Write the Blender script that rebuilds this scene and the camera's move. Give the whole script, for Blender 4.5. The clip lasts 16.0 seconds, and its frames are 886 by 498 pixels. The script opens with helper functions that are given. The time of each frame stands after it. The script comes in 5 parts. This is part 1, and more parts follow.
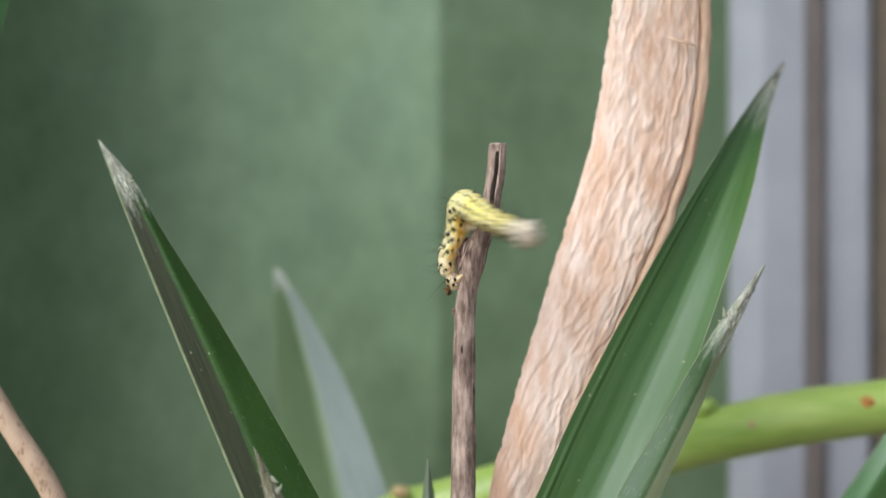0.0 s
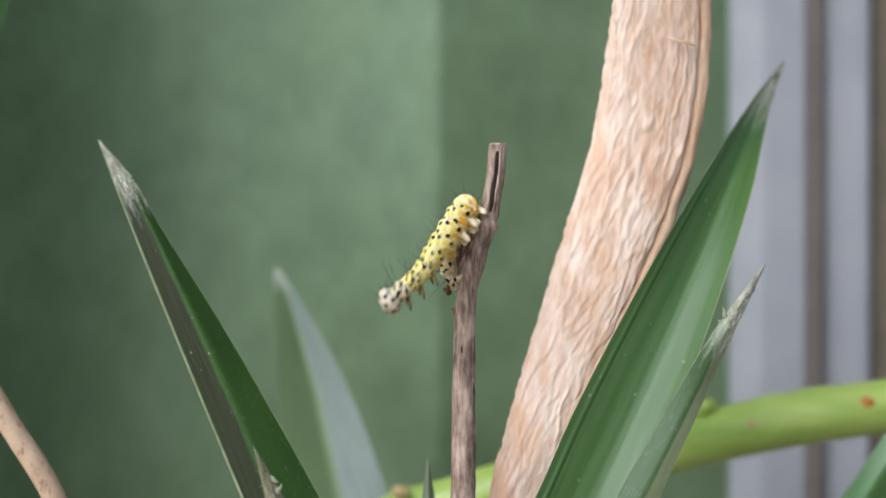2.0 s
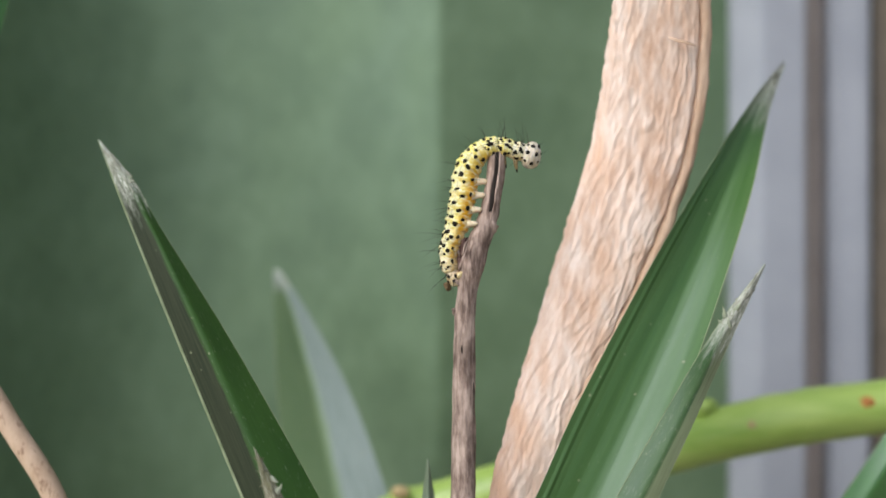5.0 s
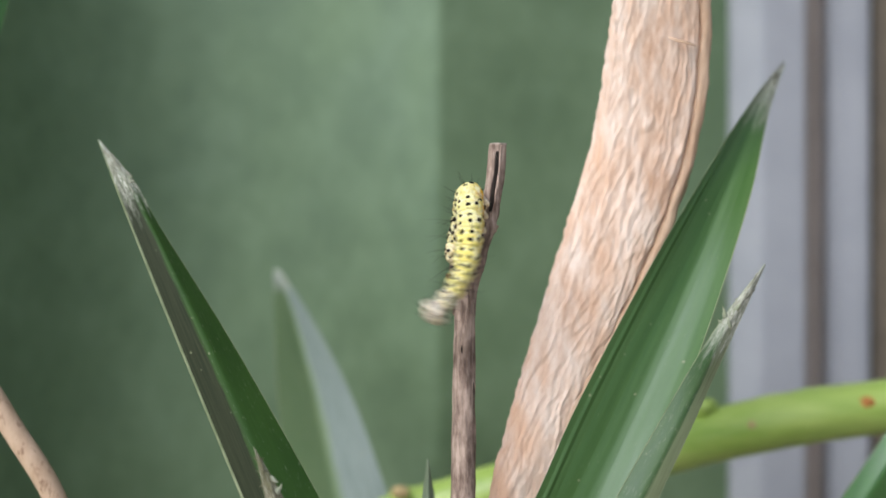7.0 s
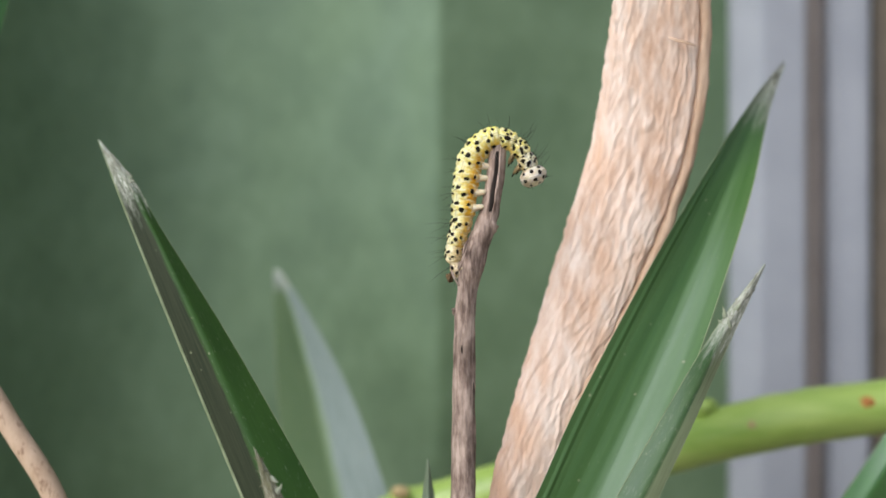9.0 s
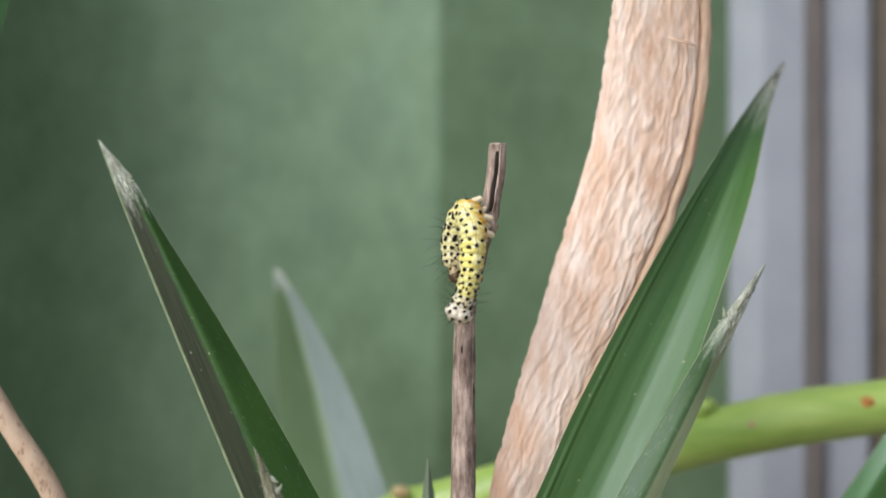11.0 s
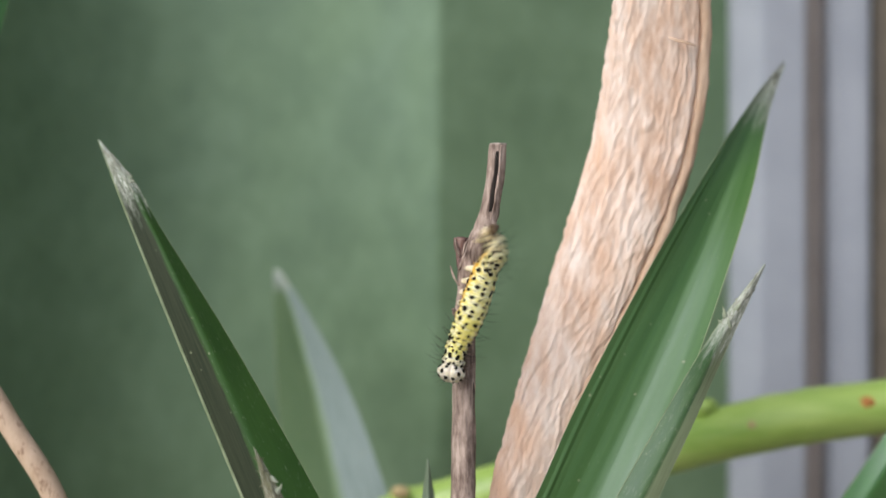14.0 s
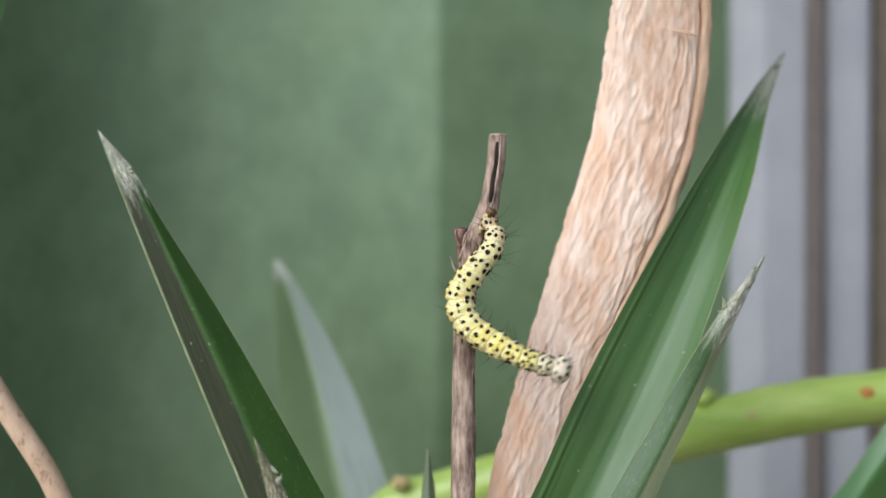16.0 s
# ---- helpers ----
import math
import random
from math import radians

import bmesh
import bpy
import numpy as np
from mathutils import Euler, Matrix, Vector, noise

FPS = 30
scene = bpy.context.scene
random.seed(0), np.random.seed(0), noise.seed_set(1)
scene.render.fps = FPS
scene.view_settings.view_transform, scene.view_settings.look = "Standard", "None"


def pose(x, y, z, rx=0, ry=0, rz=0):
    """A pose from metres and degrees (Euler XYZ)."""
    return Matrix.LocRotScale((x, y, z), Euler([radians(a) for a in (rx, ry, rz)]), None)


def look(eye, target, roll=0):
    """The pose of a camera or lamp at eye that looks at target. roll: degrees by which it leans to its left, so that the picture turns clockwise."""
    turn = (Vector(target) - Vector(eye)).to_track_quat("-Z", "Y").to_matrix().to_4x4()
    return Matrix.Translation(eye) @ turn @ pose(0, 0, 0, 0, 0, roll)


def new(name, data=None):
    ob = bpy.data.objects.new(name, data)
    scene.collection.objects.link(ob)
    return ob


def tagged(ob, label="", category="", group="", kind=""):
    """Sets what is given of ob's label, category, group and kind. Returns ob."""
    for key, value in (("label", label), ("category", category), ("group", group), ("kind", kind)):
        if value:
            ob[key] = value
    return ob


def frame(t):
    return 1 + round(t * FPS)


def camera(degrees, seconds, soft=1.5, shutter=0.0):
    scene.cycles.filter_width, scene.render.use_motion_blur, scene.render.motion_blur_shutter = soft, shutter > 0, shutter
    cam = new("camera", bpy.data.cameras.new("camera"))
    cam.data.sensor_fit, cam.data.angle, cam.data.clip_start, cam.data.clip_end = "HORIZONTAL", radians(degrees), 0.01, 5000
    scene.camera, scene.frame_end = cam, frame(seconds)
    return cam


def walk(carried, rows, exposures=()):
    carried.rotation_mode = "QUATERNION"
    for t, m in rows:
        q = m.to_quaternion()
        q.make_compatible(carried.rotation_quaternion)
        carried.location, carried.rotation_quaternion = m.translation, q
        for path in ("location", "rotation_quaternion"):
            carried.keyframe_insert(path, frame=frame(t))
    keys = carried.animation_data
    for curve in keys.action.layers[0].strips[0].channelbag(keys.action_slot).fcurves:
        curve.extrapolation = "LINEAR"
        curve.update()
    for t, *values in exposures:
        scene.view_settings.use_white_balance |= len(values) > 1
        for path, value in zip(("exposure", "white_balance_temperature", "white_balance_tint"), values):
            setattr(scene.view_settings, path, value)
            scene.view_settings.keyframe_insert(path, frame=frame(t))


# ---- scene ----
EYE = Vector((0, -0.2154, 0.22))          # the lens, 22 cm over the soil
cam = camera(40, 16.0, soft=1.7, shutter=0.7)
cam.data.dof.use_dof = True               # a close-up lens, wide open on the twig
cam.data.dof.focus_distance = 0.212
cam.data.dof.aperture_fstop = 8.0
still = pose(*EYE, 90)
walk(cam, [(0, still), (15.0, still), (15.2, pose(*EYE, 89.92)), (15.35, pose(*EYE, 89.81)), (15.5, pose(*EYE, 89.71)),
           (15.75, pose(*EYE, 89.61)), (16.0, pose(*EYE, 89.565))])


# ---- light: a bright overcast sky, brightest over the left shoulder ----
world = bpy.data.worlds.new("sky")
scene.world = world
world.use_nodes = True
sky = world.node_tree.nodes.new("ShaderNodeTexSky")
sky.sky_type, sky.sun_disc, sky.sun_elevation, sky.sun_rotation = "NISHITA", False, radians(39), radians(221)
sky.dust_density, sky.air_density = 2.6, 0.85
back = world.node_tree.nodes["Background"]
back.inputs["Strength"].default_value = 0.137
haze = world.node_tree.nodes.new("ShaderNodeHueSaturation")   # thin cloud takes the blue out of the sky
haze.inputs["Saturation"].default_value = 0.75
world.node_tree.links.new(sky.outputs[0], haze.inputs["Color"])
world.node_tree.links.new(haze.outputs[0], back.inputs["Color"])
sun = new("sun", bpy.data.lights.new("sun", "SUN"))
sun.data.energy, sun.data.angle, sun.data.color = 2.05, radians(48), (0.94, 0.98, 1.0)
sun.matrix_world = look((-0.52, -0.6, 0.64), (0, 0, 0))
scene.view_settings.exposure = 0.11


# ---- helpers of the scene ----
def mm(p):
    """Millimetres from the point that the lens looks at on the twig's plane, to metres in the world."""
    return Vector((p[0] / 1000, p[1] / 1000, 0.22 + p[2] / 1000))


def part(name, bm, material, parent=None, label="", smooth=True):
    me = bpy.data.meshes.new(name)
    bm.to_mesh(me)
    bm.free()
    me.materials.append(material)
    if smooth:
        me.shade_smooth()
    ob = new(name, me)
    ob.parent = parent
    return tagged(ob, label)


def glide(points, n):
    """n places, evenly spaced, on a smooth curve through the points."""
    pts = [Vector(p) for p in points]
    pts = [2 * pts[0] - pts[1]] + pts + [2 * pts[-1] - pts[-2]]
    fine = []
    for a, b, c, d in zip(pts, pts[1:], pts[2:], pts[3:]):
        h0, h1, h2 = (max((q - p).length, 1e-6) ** 0.5 for p, q in ((a, b), (b, c), (c, d)))
        m1 = (c - b) + h1 * ((b - a) / h0 - (c - a) / (h0 + h1))
        m2 = (c - b) + h1 * ((d - c) / h2 - (d - b) / (h1 + h2))
        for i in range(16):
            t = i / 16
            fine.append((2 * t ** 3 - 3 * t * t + 1) * b + (t ** 3 - 2 * t * t + t) * m1 + (3 * t * t - 2 * t ** 3) * c + (t ** 3 - t * t) * m2)
    fine.append(pts[-2])
    run = [0.0]
    for a, b in zip(fine, fine[1:]):
        run.append(run[-1] + (b - a).length)
    out, k = [], 0
    for i in range(n):
        want = run[-1] * i / (n - 1)
        while k < len(run) - 2 and run[k + 1] < want:
            k += 1
        f = (want - run[k]) / max(run[k + 1] - run[k], 1e-9)
        out.append(fine[k].lerp(fine[k + 1], min(f, 1.0)))
    return out


def grid_faces(bm, rows, uvs=None, wrap=False):
    """Faces between rows of vertices; uvs gives (u, v) per row and column."""
    layer = bm.loops.layers.uv.verify()
    for i in range(len(rows) - 1):
        n = len(rows[i])
        for j in range(n if wrap else n - 1):
            k = (j + 1) % n
            f = bm.faces.new((rows[i][j], rows[i][k], rows[i + 1][k], rows[i + 1][j]))
            if uvs:
                for loop, (a, b) in zip(f.loops, ((i, j), (i, j + 1), (i + 1, j + 1), (i + 1, j))):
                    loop[layer].uv = uvs(a, b)


def tube(bm, path, radii, sides=12, flat=1.0, rough=0.0, seed=0.0, closed=True, length=None):
    """A bent, tapered, slightly uneven tube along world places."""
    rows, side = [], Vector((1, 0, 0))
    run = [0.0]
    for a, b in zip(path, path[1:]):
        run.append(run[-1] + (b - a).length)
    for i, p in enumerate(path):
        t = (path[min(i + 1, len(path) - 1)] - path[max(i - 1, 0)]).normalized()
        side = (side - t * side.dot(t)).normalized()
        up = t.cross(side)
        row = []
        for j in range(sides):
            a = math.tau * j / sides
            r = radii[i] * (1 + rough * noise.noise(Vector((math.cos(a) * 2, math.sin(a) * 2, run[i] * 300 + seed))))
            row.append(bm.verts.new(p + side * (math.cos(a) * r) + up * (math.sin(a) * r * flat)))
        rows.append(row)
    grid_faces(bm, rows, lambda i, j: (j / sides, run[min(i, len(run) - 1)] * 100), wrap=True)
    if closed:
        bm.faces.new(rows[0][::-1])
        bm.faces.new(rows[-1])
    bmesh.ops.recalc_face_normals(bm, faces=bm.faces)
    return rows


# ---- materials ----
def material(name, rough=0.5, spec=0.5):
    m = bpy.data.materials.new(name)
    m.use_nodes = True
    b = m.node_tree.nodes["Principled BSDF"]
    b.inputs["Roughness"].default_value = rough
    b.inputs["Specular IOR Level"].default_value = spec
    return m, m.node_tree.nodes, m.node_tree.links, b


def node(nodes, kind, **values):
    n = nodes.new(kind)
    for k, v in values.items():
        n.inputs[k].default_value = v
    return n


def ramp(nodes, links, source, stops):
    r = nodes.new("ShaderNodeValToRGB")
    els = r.color_ramp.elements
    while len(els) < len(stops):
        els.new(0.5)
    for e, (at, c) in zip(els, stops):
        e.position, e.color = at, (*c, 1)
    links.new(source, r.inputs[0])
    return r.outputs[0]


def mix(nodes, links, fac, a, b, mode="MIX"):
    m = nodes.new("ShaderNodeMix")
    m.data_type, m.blend_type = "RGBA", mode
    for sock, v in ((m.inputs[0], fac), (m.inputs[6], a), (m.inputs[7], b)):
        if isinstance(v, (int, float)):
            sock.default_value = v
        elif isinstance(v, tuple):
            sock.default_value = (*v, 1)
        else:
            links.new(v, sock)
    return m.outputs[2]


def grain(nodes, links, coord, scale, stretch=(1, 1, 1), detail=4.0, rough=0.55):
    """Noise on the object's or UV coordinates, stretched per axis."""
    tc = nodes.new("ShaderNodeTexCoord")
    mp = nodes.new("ShaderNodeMapping")
    mp.inputs["Scale"].default_value = stretch
    links.new(tc.outputs[coord], mp.inputs[0])
    n = node(nodes, "ShaderNodeTexNoise", Scale=scale, Detail=detail, Roughness=rough)
    links.new(mp.outputs[0], n.inputs["Vector"])
    return n.outputs[0]


def bump(nodes, links, b, height, strength, distance):
    n = node(nodes, "ShaderNodeBump", Strength=strength, Distance=distance)
    links.new(height, n.inputs["Height"])
    links.new(n.outputs[0], b.inputs["Normal"])


def leaf_material(name, dark, light, rough, seed, tip=0.0, dry=((0.14, 0.16, 0.10), (0.38, 0.40, 0.33), (0.74, 0.75, 0.69)), fade=0.35, coat=0.4, film=0.4, scurfy=0.25, strip=None, band=(3.4, 0.8)):
    """Waxy leaf: fine streaks along it, broad tone changes, small pale flecks. UV: u across, v along in centimetres."""
    m, nodes, links, b = material(name, rough, 0.5)
    b.inputs["Specular IOR Level"].default_value, b.inputs["Specular Tint"].default_value = 0.5 + 0.5 * coat, (0.84, 0.94, 1.0, 1)
    b.inputs["Coat Weight"].default_value, b.inputs["Coat Roughness"].default_value = 0.25 * coat, film
    streak = grain(nodes, links, "UV", 1.0, (19, 0.8, 1), 7, 0.68)
    broad = grain(nodes, links, "UV", 1.0, (band[0], band[1], 1), 5, 0.6)
    c = ramp(nodes, links, broad, [(0.3, dark), (0.72, light)])
    c = mix(nodes, links, 0.4, c, ramp(nodes, links, streak, [(0.28, dark), (0.75, light)]))
    scurf = grain(nodes, links, "UV", 1.0, (26, 5.5, 1), 5, 0.7)
    c = mix(nodes, links, ramp(nodes, links, scurf, [(0.62 - 0.09 * scurfy, (0, 0, 0)), (0.73 - 0.09 * scurfy, (scurfy,) * 3)]), c, (0.34, 0.35, 0.27))
    tc = nodes.new("ShaderNodeTexCoord")
    if strip:   # a duller or paler strip along one side, uneven border; some hold painted sheen
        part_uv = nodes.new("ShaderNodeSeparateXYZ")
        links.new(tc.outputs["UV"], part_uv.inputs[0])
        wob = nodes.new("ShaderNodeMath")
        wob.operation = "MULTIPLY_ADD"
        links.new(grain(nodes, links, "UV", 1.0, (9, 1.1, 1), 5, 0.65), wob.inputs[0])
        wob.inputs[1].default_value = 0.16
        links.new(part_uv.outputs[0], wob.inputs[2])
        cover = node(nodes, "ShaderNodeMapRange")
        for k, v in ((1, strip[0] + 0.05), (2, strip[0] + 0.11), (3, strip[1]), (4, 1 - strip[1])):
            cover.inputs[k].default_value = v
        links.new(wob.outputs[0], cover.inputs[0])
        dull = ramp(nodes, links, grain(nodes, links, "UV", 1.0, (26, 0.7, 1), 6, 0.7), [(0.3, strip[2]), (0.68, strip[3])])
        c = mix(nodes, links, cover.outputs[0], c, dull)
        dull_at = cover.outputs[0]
    mp = nodes.new("ShaderNodeMapping")
    mp.inputs["Scale"].default_value, mp.inputs["Location"].default_value = (8, 5.5, 1), (seed, seed, 0)
    links.new(tc.outputs["UV"], mp.inputs[0])
    v = node(nodes, "ShaderNodeTexVoronoi", Scale=1.0, Randomness=1.0)
    links.new(mp.outputs[0], v.inputs["Vector"])
    fleck = ramp(nodes, links, v.outputs["Distance"], [(0.05, (0.75, 0.75, 0.75)), (0.19, (0, 0, 0))])
    keep = ramp(nodes, links, v.outputs["Color"], [(0.74, (0, 0, 0)), (0.78, (1, 1, 1))])
    c = mix(nodes, links, mix(nodes, links, 1.0, fleck, keep, "MULTIPLY"), c, (0.30, 0.31, 0.20))
    r = ramp(nodes, links, broad, [(0.3, (rough - 0.06,) * 3), (0.7, (rough + 0.12 + 0.12 * (band[1] < 0.5),) * 3)])
    if strip:
        r = mix(nodes, links, dull_at, r, (0.72, 0.72, 0.72))
    if tip:   # dead tissue from the tip down, with an uneven border
        sep = nodes.new("ShaderNodeSeparateXYZ")
        links.new(tc.outputs["UV"], sep.inputs[0])
        ragged = grain(nodes, links, "UV", 1.0, (6, 1.6, 1), 4)
        add = nodes.new("ShaderNodeMath")
        add.operation = "MULTIPLY_ADD"
        links.new(ragged, add.inputs[0])
        add.inputs[1].default_value = -1.6 * tip
        links.new(sep.outputs[1], add.inputs[2])
        mr = node(nodes, "ShaderNodeMapRange")
        for k, v in ((1, 0.25 * tip - fade * tip), (2, 0.25 * tip + fade * tip), (3, 1.0), (4, 0.0)):
            mr.inputs[k].default_value = v
        links.new(add.outputs[0], mr.inputs[0])
        dead = ramp(nodes, links, grain(nodes, links, "UV", 1.0, (20, 6, 1), 7, 0.75), [(0.38, dry[0]), (0.5, dry[1]), (0.61, dry[2])])
        c = mix(nodes, links, mr.outputs[0], c, dead)
        r = mix(nodes, links, mr.outputs[0], r, (0.75, 0.75, 0.75))
    links.new(c, b.inputs["Base Color"])
    links.new(r, b.inputs["Roughness"])
    bump(nodes, links, b, streak, 0.18, 0.0003)
    return m


def wood_material(name, stops, scale, stretch, rough=0.75, depth=0.0004, spots=None, soft=0.0):
    m, nodes, links, b = material(name, rough, 0.3)
    g = grain(nodes, links, "Object", scale, stretch, 6, 0.65)
    c = ramp(nodes, links, g, stops)
    big = grain(nodes, links, "Object", scale * 0.35, (1, 1, 0.5), 3)
    c = mix(nodes, links, 0.45, c, ramp(nodes, links, big, stops))
    if spots:
        s = grain(nodes, links, "Object", spots[0], (1, 1, 0.45), 2)
        top = (1 - soft,) * 3
        c = mix(nodes, links, ramp(nodes, links, s, [(0.62 - 0.2 * soft, (0, 0, 0)), (0.70 + 0.1 * soft, top)]), c, spots[1])
    links.new(c, b.inputs["Base Color"])
    bump(nodes, links, b, g, 0.5, depth)
    return m


# greyer light on the half left of the keel is put into the colour
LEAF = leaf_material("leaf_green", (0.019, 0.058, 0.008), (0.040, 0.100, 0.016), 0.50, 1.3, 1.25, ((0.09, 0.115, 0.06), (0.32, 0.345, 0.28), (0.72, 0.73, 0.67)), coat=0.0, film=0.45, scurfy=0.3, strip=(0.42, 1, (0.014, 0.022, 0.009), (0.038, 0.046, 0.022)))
LEAF.node_tree.nodes["Principled BSDF"].inputs["Specular IOR Level"].default_value = 0.28
LEAF_BROAD = leaf_material("leaf_broad", (0.035, 0.096, 0.021), (0.080, 0.160, 0.048), 0.31, 7.7, 1.3, fade=0.6, coat=0.0, film=0.34, scurfy=0.15, band=(5.5, 0.10))
LEAF_NARROW = leaf_material("leaf_narrow", (0.021, 0.064, 0.011), (0.064, 0.120, 0.034), 0.45, 4.1, 1.5, coat=0.1, film=0.42, scurfy=0.55, strip=(0.62, 0, (0.09, 0.13, 0.055), (0.22, 0.25, 0.14)))
# pale right half: the sky's reflection is put into the strip colours
LEAF_FAR = leaf_material("leaf_painted_sheen", (0.090, 0.150, 0.056), (0.145, 0.215, 0.092), 0.45, 2.7, 0.5, ((0.14, 0.17, 0.12), (0.26, 0.30, 0.25), (0.42, 0.45, 0.40)), coat=0.5, film=0.4, strip=(0.54, 0, (0.115, 0.16, 0.145), (0.20, 0.25, 0.235)))
LEAF_LOW = leaf_material("leaf_low", (0.03, 0.11, 0.02), (0.07, 0.20, 0.05), 0.40, 5.7)
LEAF_YOUNG = leaf_material("leaf_young", (0.05, 0.10, 0.025), (0.11, 0.17, 0.06), 0.55, 9.1, 3.2, ((0.045, 0.035, 0.016), (0.16, 0.15, 0.085), (0.52, 0.52, 0.44)), scurfy=0.5)
LEAF_GREY = leaf_material("leaf_grey_green", (0.09, 0.13, 0.08), (0.19, 0.24, 0.16), 0.42, 4.1, scurfy=0.8)
MARGIN = wood_material("leaf_margin", [(0.3, (0.12, 0.17, 0.075)), (0.7, (0.34, 0.39, 0.25))], 900, (1, 1, 0.3))
DRY_TIP = wood_material("dry_leaf_tip", [(0.3, (0.10, 0.11, 0.075)), (0.5, (0.32, 0.33, 0.27)), (0.7, (0.55, 0.55, 0.48))], 700, (1.5, 1.5, 0.25))
BROWN_TIP = wood_material("withered_leaf_tip", [(0.3, (0.05, 0.05, 0.03)), (0.5, (0.17, 0.17, 0.10)), (0.7, (0.38, 0.37, 0.28))], 900, (1, 1, 0.5))
BARB = wood_material("leaf_barb", [(0.3, (0.12, 0.17, 0.08)), (0.5, (0.30, 0.34, 0.24)), (0.7, (0.60, 0.62, 0.54))], 900, (1, 1, 0.5))
TWIG = wood_material("twig_bark", [(0.36, (0.075, 0.050, 0.040)), (0.47, (0.24, 0.172, 0.142)), (0.61, (0.53, 0.415, 0.355))], 1300, (1, 1, 0.16), 0.85, 0.0004,
                     (300, (0.075, 0.050, 0.036)), 0.35)
SCALE_RED = wood_material("bud_scale", [(0.3, (0.085, 0.045, 0.042)), (0.6, (0.22, 0.13, 0.115)), (0.75, (0.40, 0.30, 0.26))], 900, (1, 1, 0.15), 0.8, 0.0004)
TWIG_END = wood_material("twig_cut_end", [(0.3, (0.25, 0.20, 0.17)), (0.7, (0.55, 0.48, 0.42))], 1800, (1, 1, 1))
PITH = wood_material("twig_hollow", [(0.3, (0.006, 0.004, 0.003)), (0.7, (0.035, 0.025, 0.02))], 1200, (1, 1, 0.2))
STALK = wood_material("dried_stalk_skin", [(0.30, (0.58, 0.35, 0.235)), (0.46, (0.76, 0.56, 0.445)), (0.60, (0.87, 0.73, 0.65))], 420, (1.2, 1.2, 0.35), 0.6, 0.0003,
                      (85, (0.72, 0.43, 0.27)), 0.35)
STALK_EDGE = wood_material("dried_stalk_edge", [(0.3, (0.46, 0.28, 0.18)), (0.5, (0.60, 0.42, 0.30)), (0.7, (0.72, 0.57, 0.45))], 500, (1, 1, 0.25))
REED = wood_material("dry_reed", [(0.3, (0.42, 0.29, 0.195)), (0.6, (0.62, 0.465, 0.345)), (0.8, (0.74, 0.60, 0.47))], 500, (1, 1, 0.4), 0.7, 0.0002,
                     (900, (0.24, 0.14, 0.09)), 0.25)
# pale tone chosen so the unseen ground bounces light up into the shadows
SOIL = wood_material("soil", [(0.3, (0.24, 0.20, 0.15)), (0.7, (0.43, 0.37, 0.29))], 60, (1, 1, 1), 0.95, 0.004)


def sheet_material(name, stops, rough, scale, gloss=0.5):
    """Weathered paint: cloudy dust and washed streaks."""
    m, nodes, links, b = material(name, rough, gloss)
    b.inputs["Specular Tint"].default_value = (0.66, 0.89, 1.0, 1)
    cloud = grain(nodes, links, "Object", scale, (1, 1, 0.8), 4, 0.5)
    blotch = grain(nodes, links, "Object", scale * 3.4, (1, 1, 0.9), 3, 0.6)
    fine = grain(nodes, links, "Object", scale * 12, (1, 1, 0.6), 3)
    c = ramp(nodes, links, cloud, stops)
    c = mix(nodes, links, 0.5, c, ramp(nodes, links, blotch, stops))
    c = mix(nodes, links, 0.15, c, ramp(nodes, links, fine, stops))
    links.new(c, b.inputs["Base Color"])
    links.new(ramp(nodes, links, cloud, [(0.3, (rough - 0.1,) * 3), (0.7, (rough + 0.15,) * 3)]), b.inputs["Roughness"])
    bump(nodes, links, b, fine, 0.15, 0.001)
    return m


GREEN_PAINT = sheet_material("green_paint", [(0.34, (0.086, 0.136, 0.057)), (0.5, (0.131, 0.198, 0.095)), (0.64, (0.174, 0.255, 0.140))], 0.58, 24, 1.0)
GREY_PAINT = sheet_material("grey_paint", [(0.3, (0.262, 0.276, 0.318)), (0.7, (0.362, 0.376, 0.42))], 0.55, 14)
BROWN_WOOD = sheet_material("brown_timber", [(0.3, (0.105, 0.084, 0.062)), (0.7, (0.20, 0.163, 0.127))], 0.7, 30)

# brownish tone that holds the shade of the groove between the boards
GROOVE_SHADE = sheet_material("groove_shade", [(0.3, (0.30, 0.25, 0.225)), (0.7, (0.42, 0.36, 0.33))], 0.7, 30)

# ---- ground ----
bm = bmesh.new()
rows = []
for i in range(41):
    v = (i - 20) / 20
    rows.append([bm.verts.new((400 * math.copysign(abs(u) ** 3, u), 400 * math.copysign(abs(v) ** 3, v),
                               0.006 * noise.noise(Vector((u * 40, v * 40, 0))) - 0.003)) for u in [(j - 20) / 20 for j in range(41)]])
grid_faces(bm, rows)
tagged(part("ground", bm, SOIL), "unseen garden ground, made pale to bounce light upward", "ground", kind="structure")


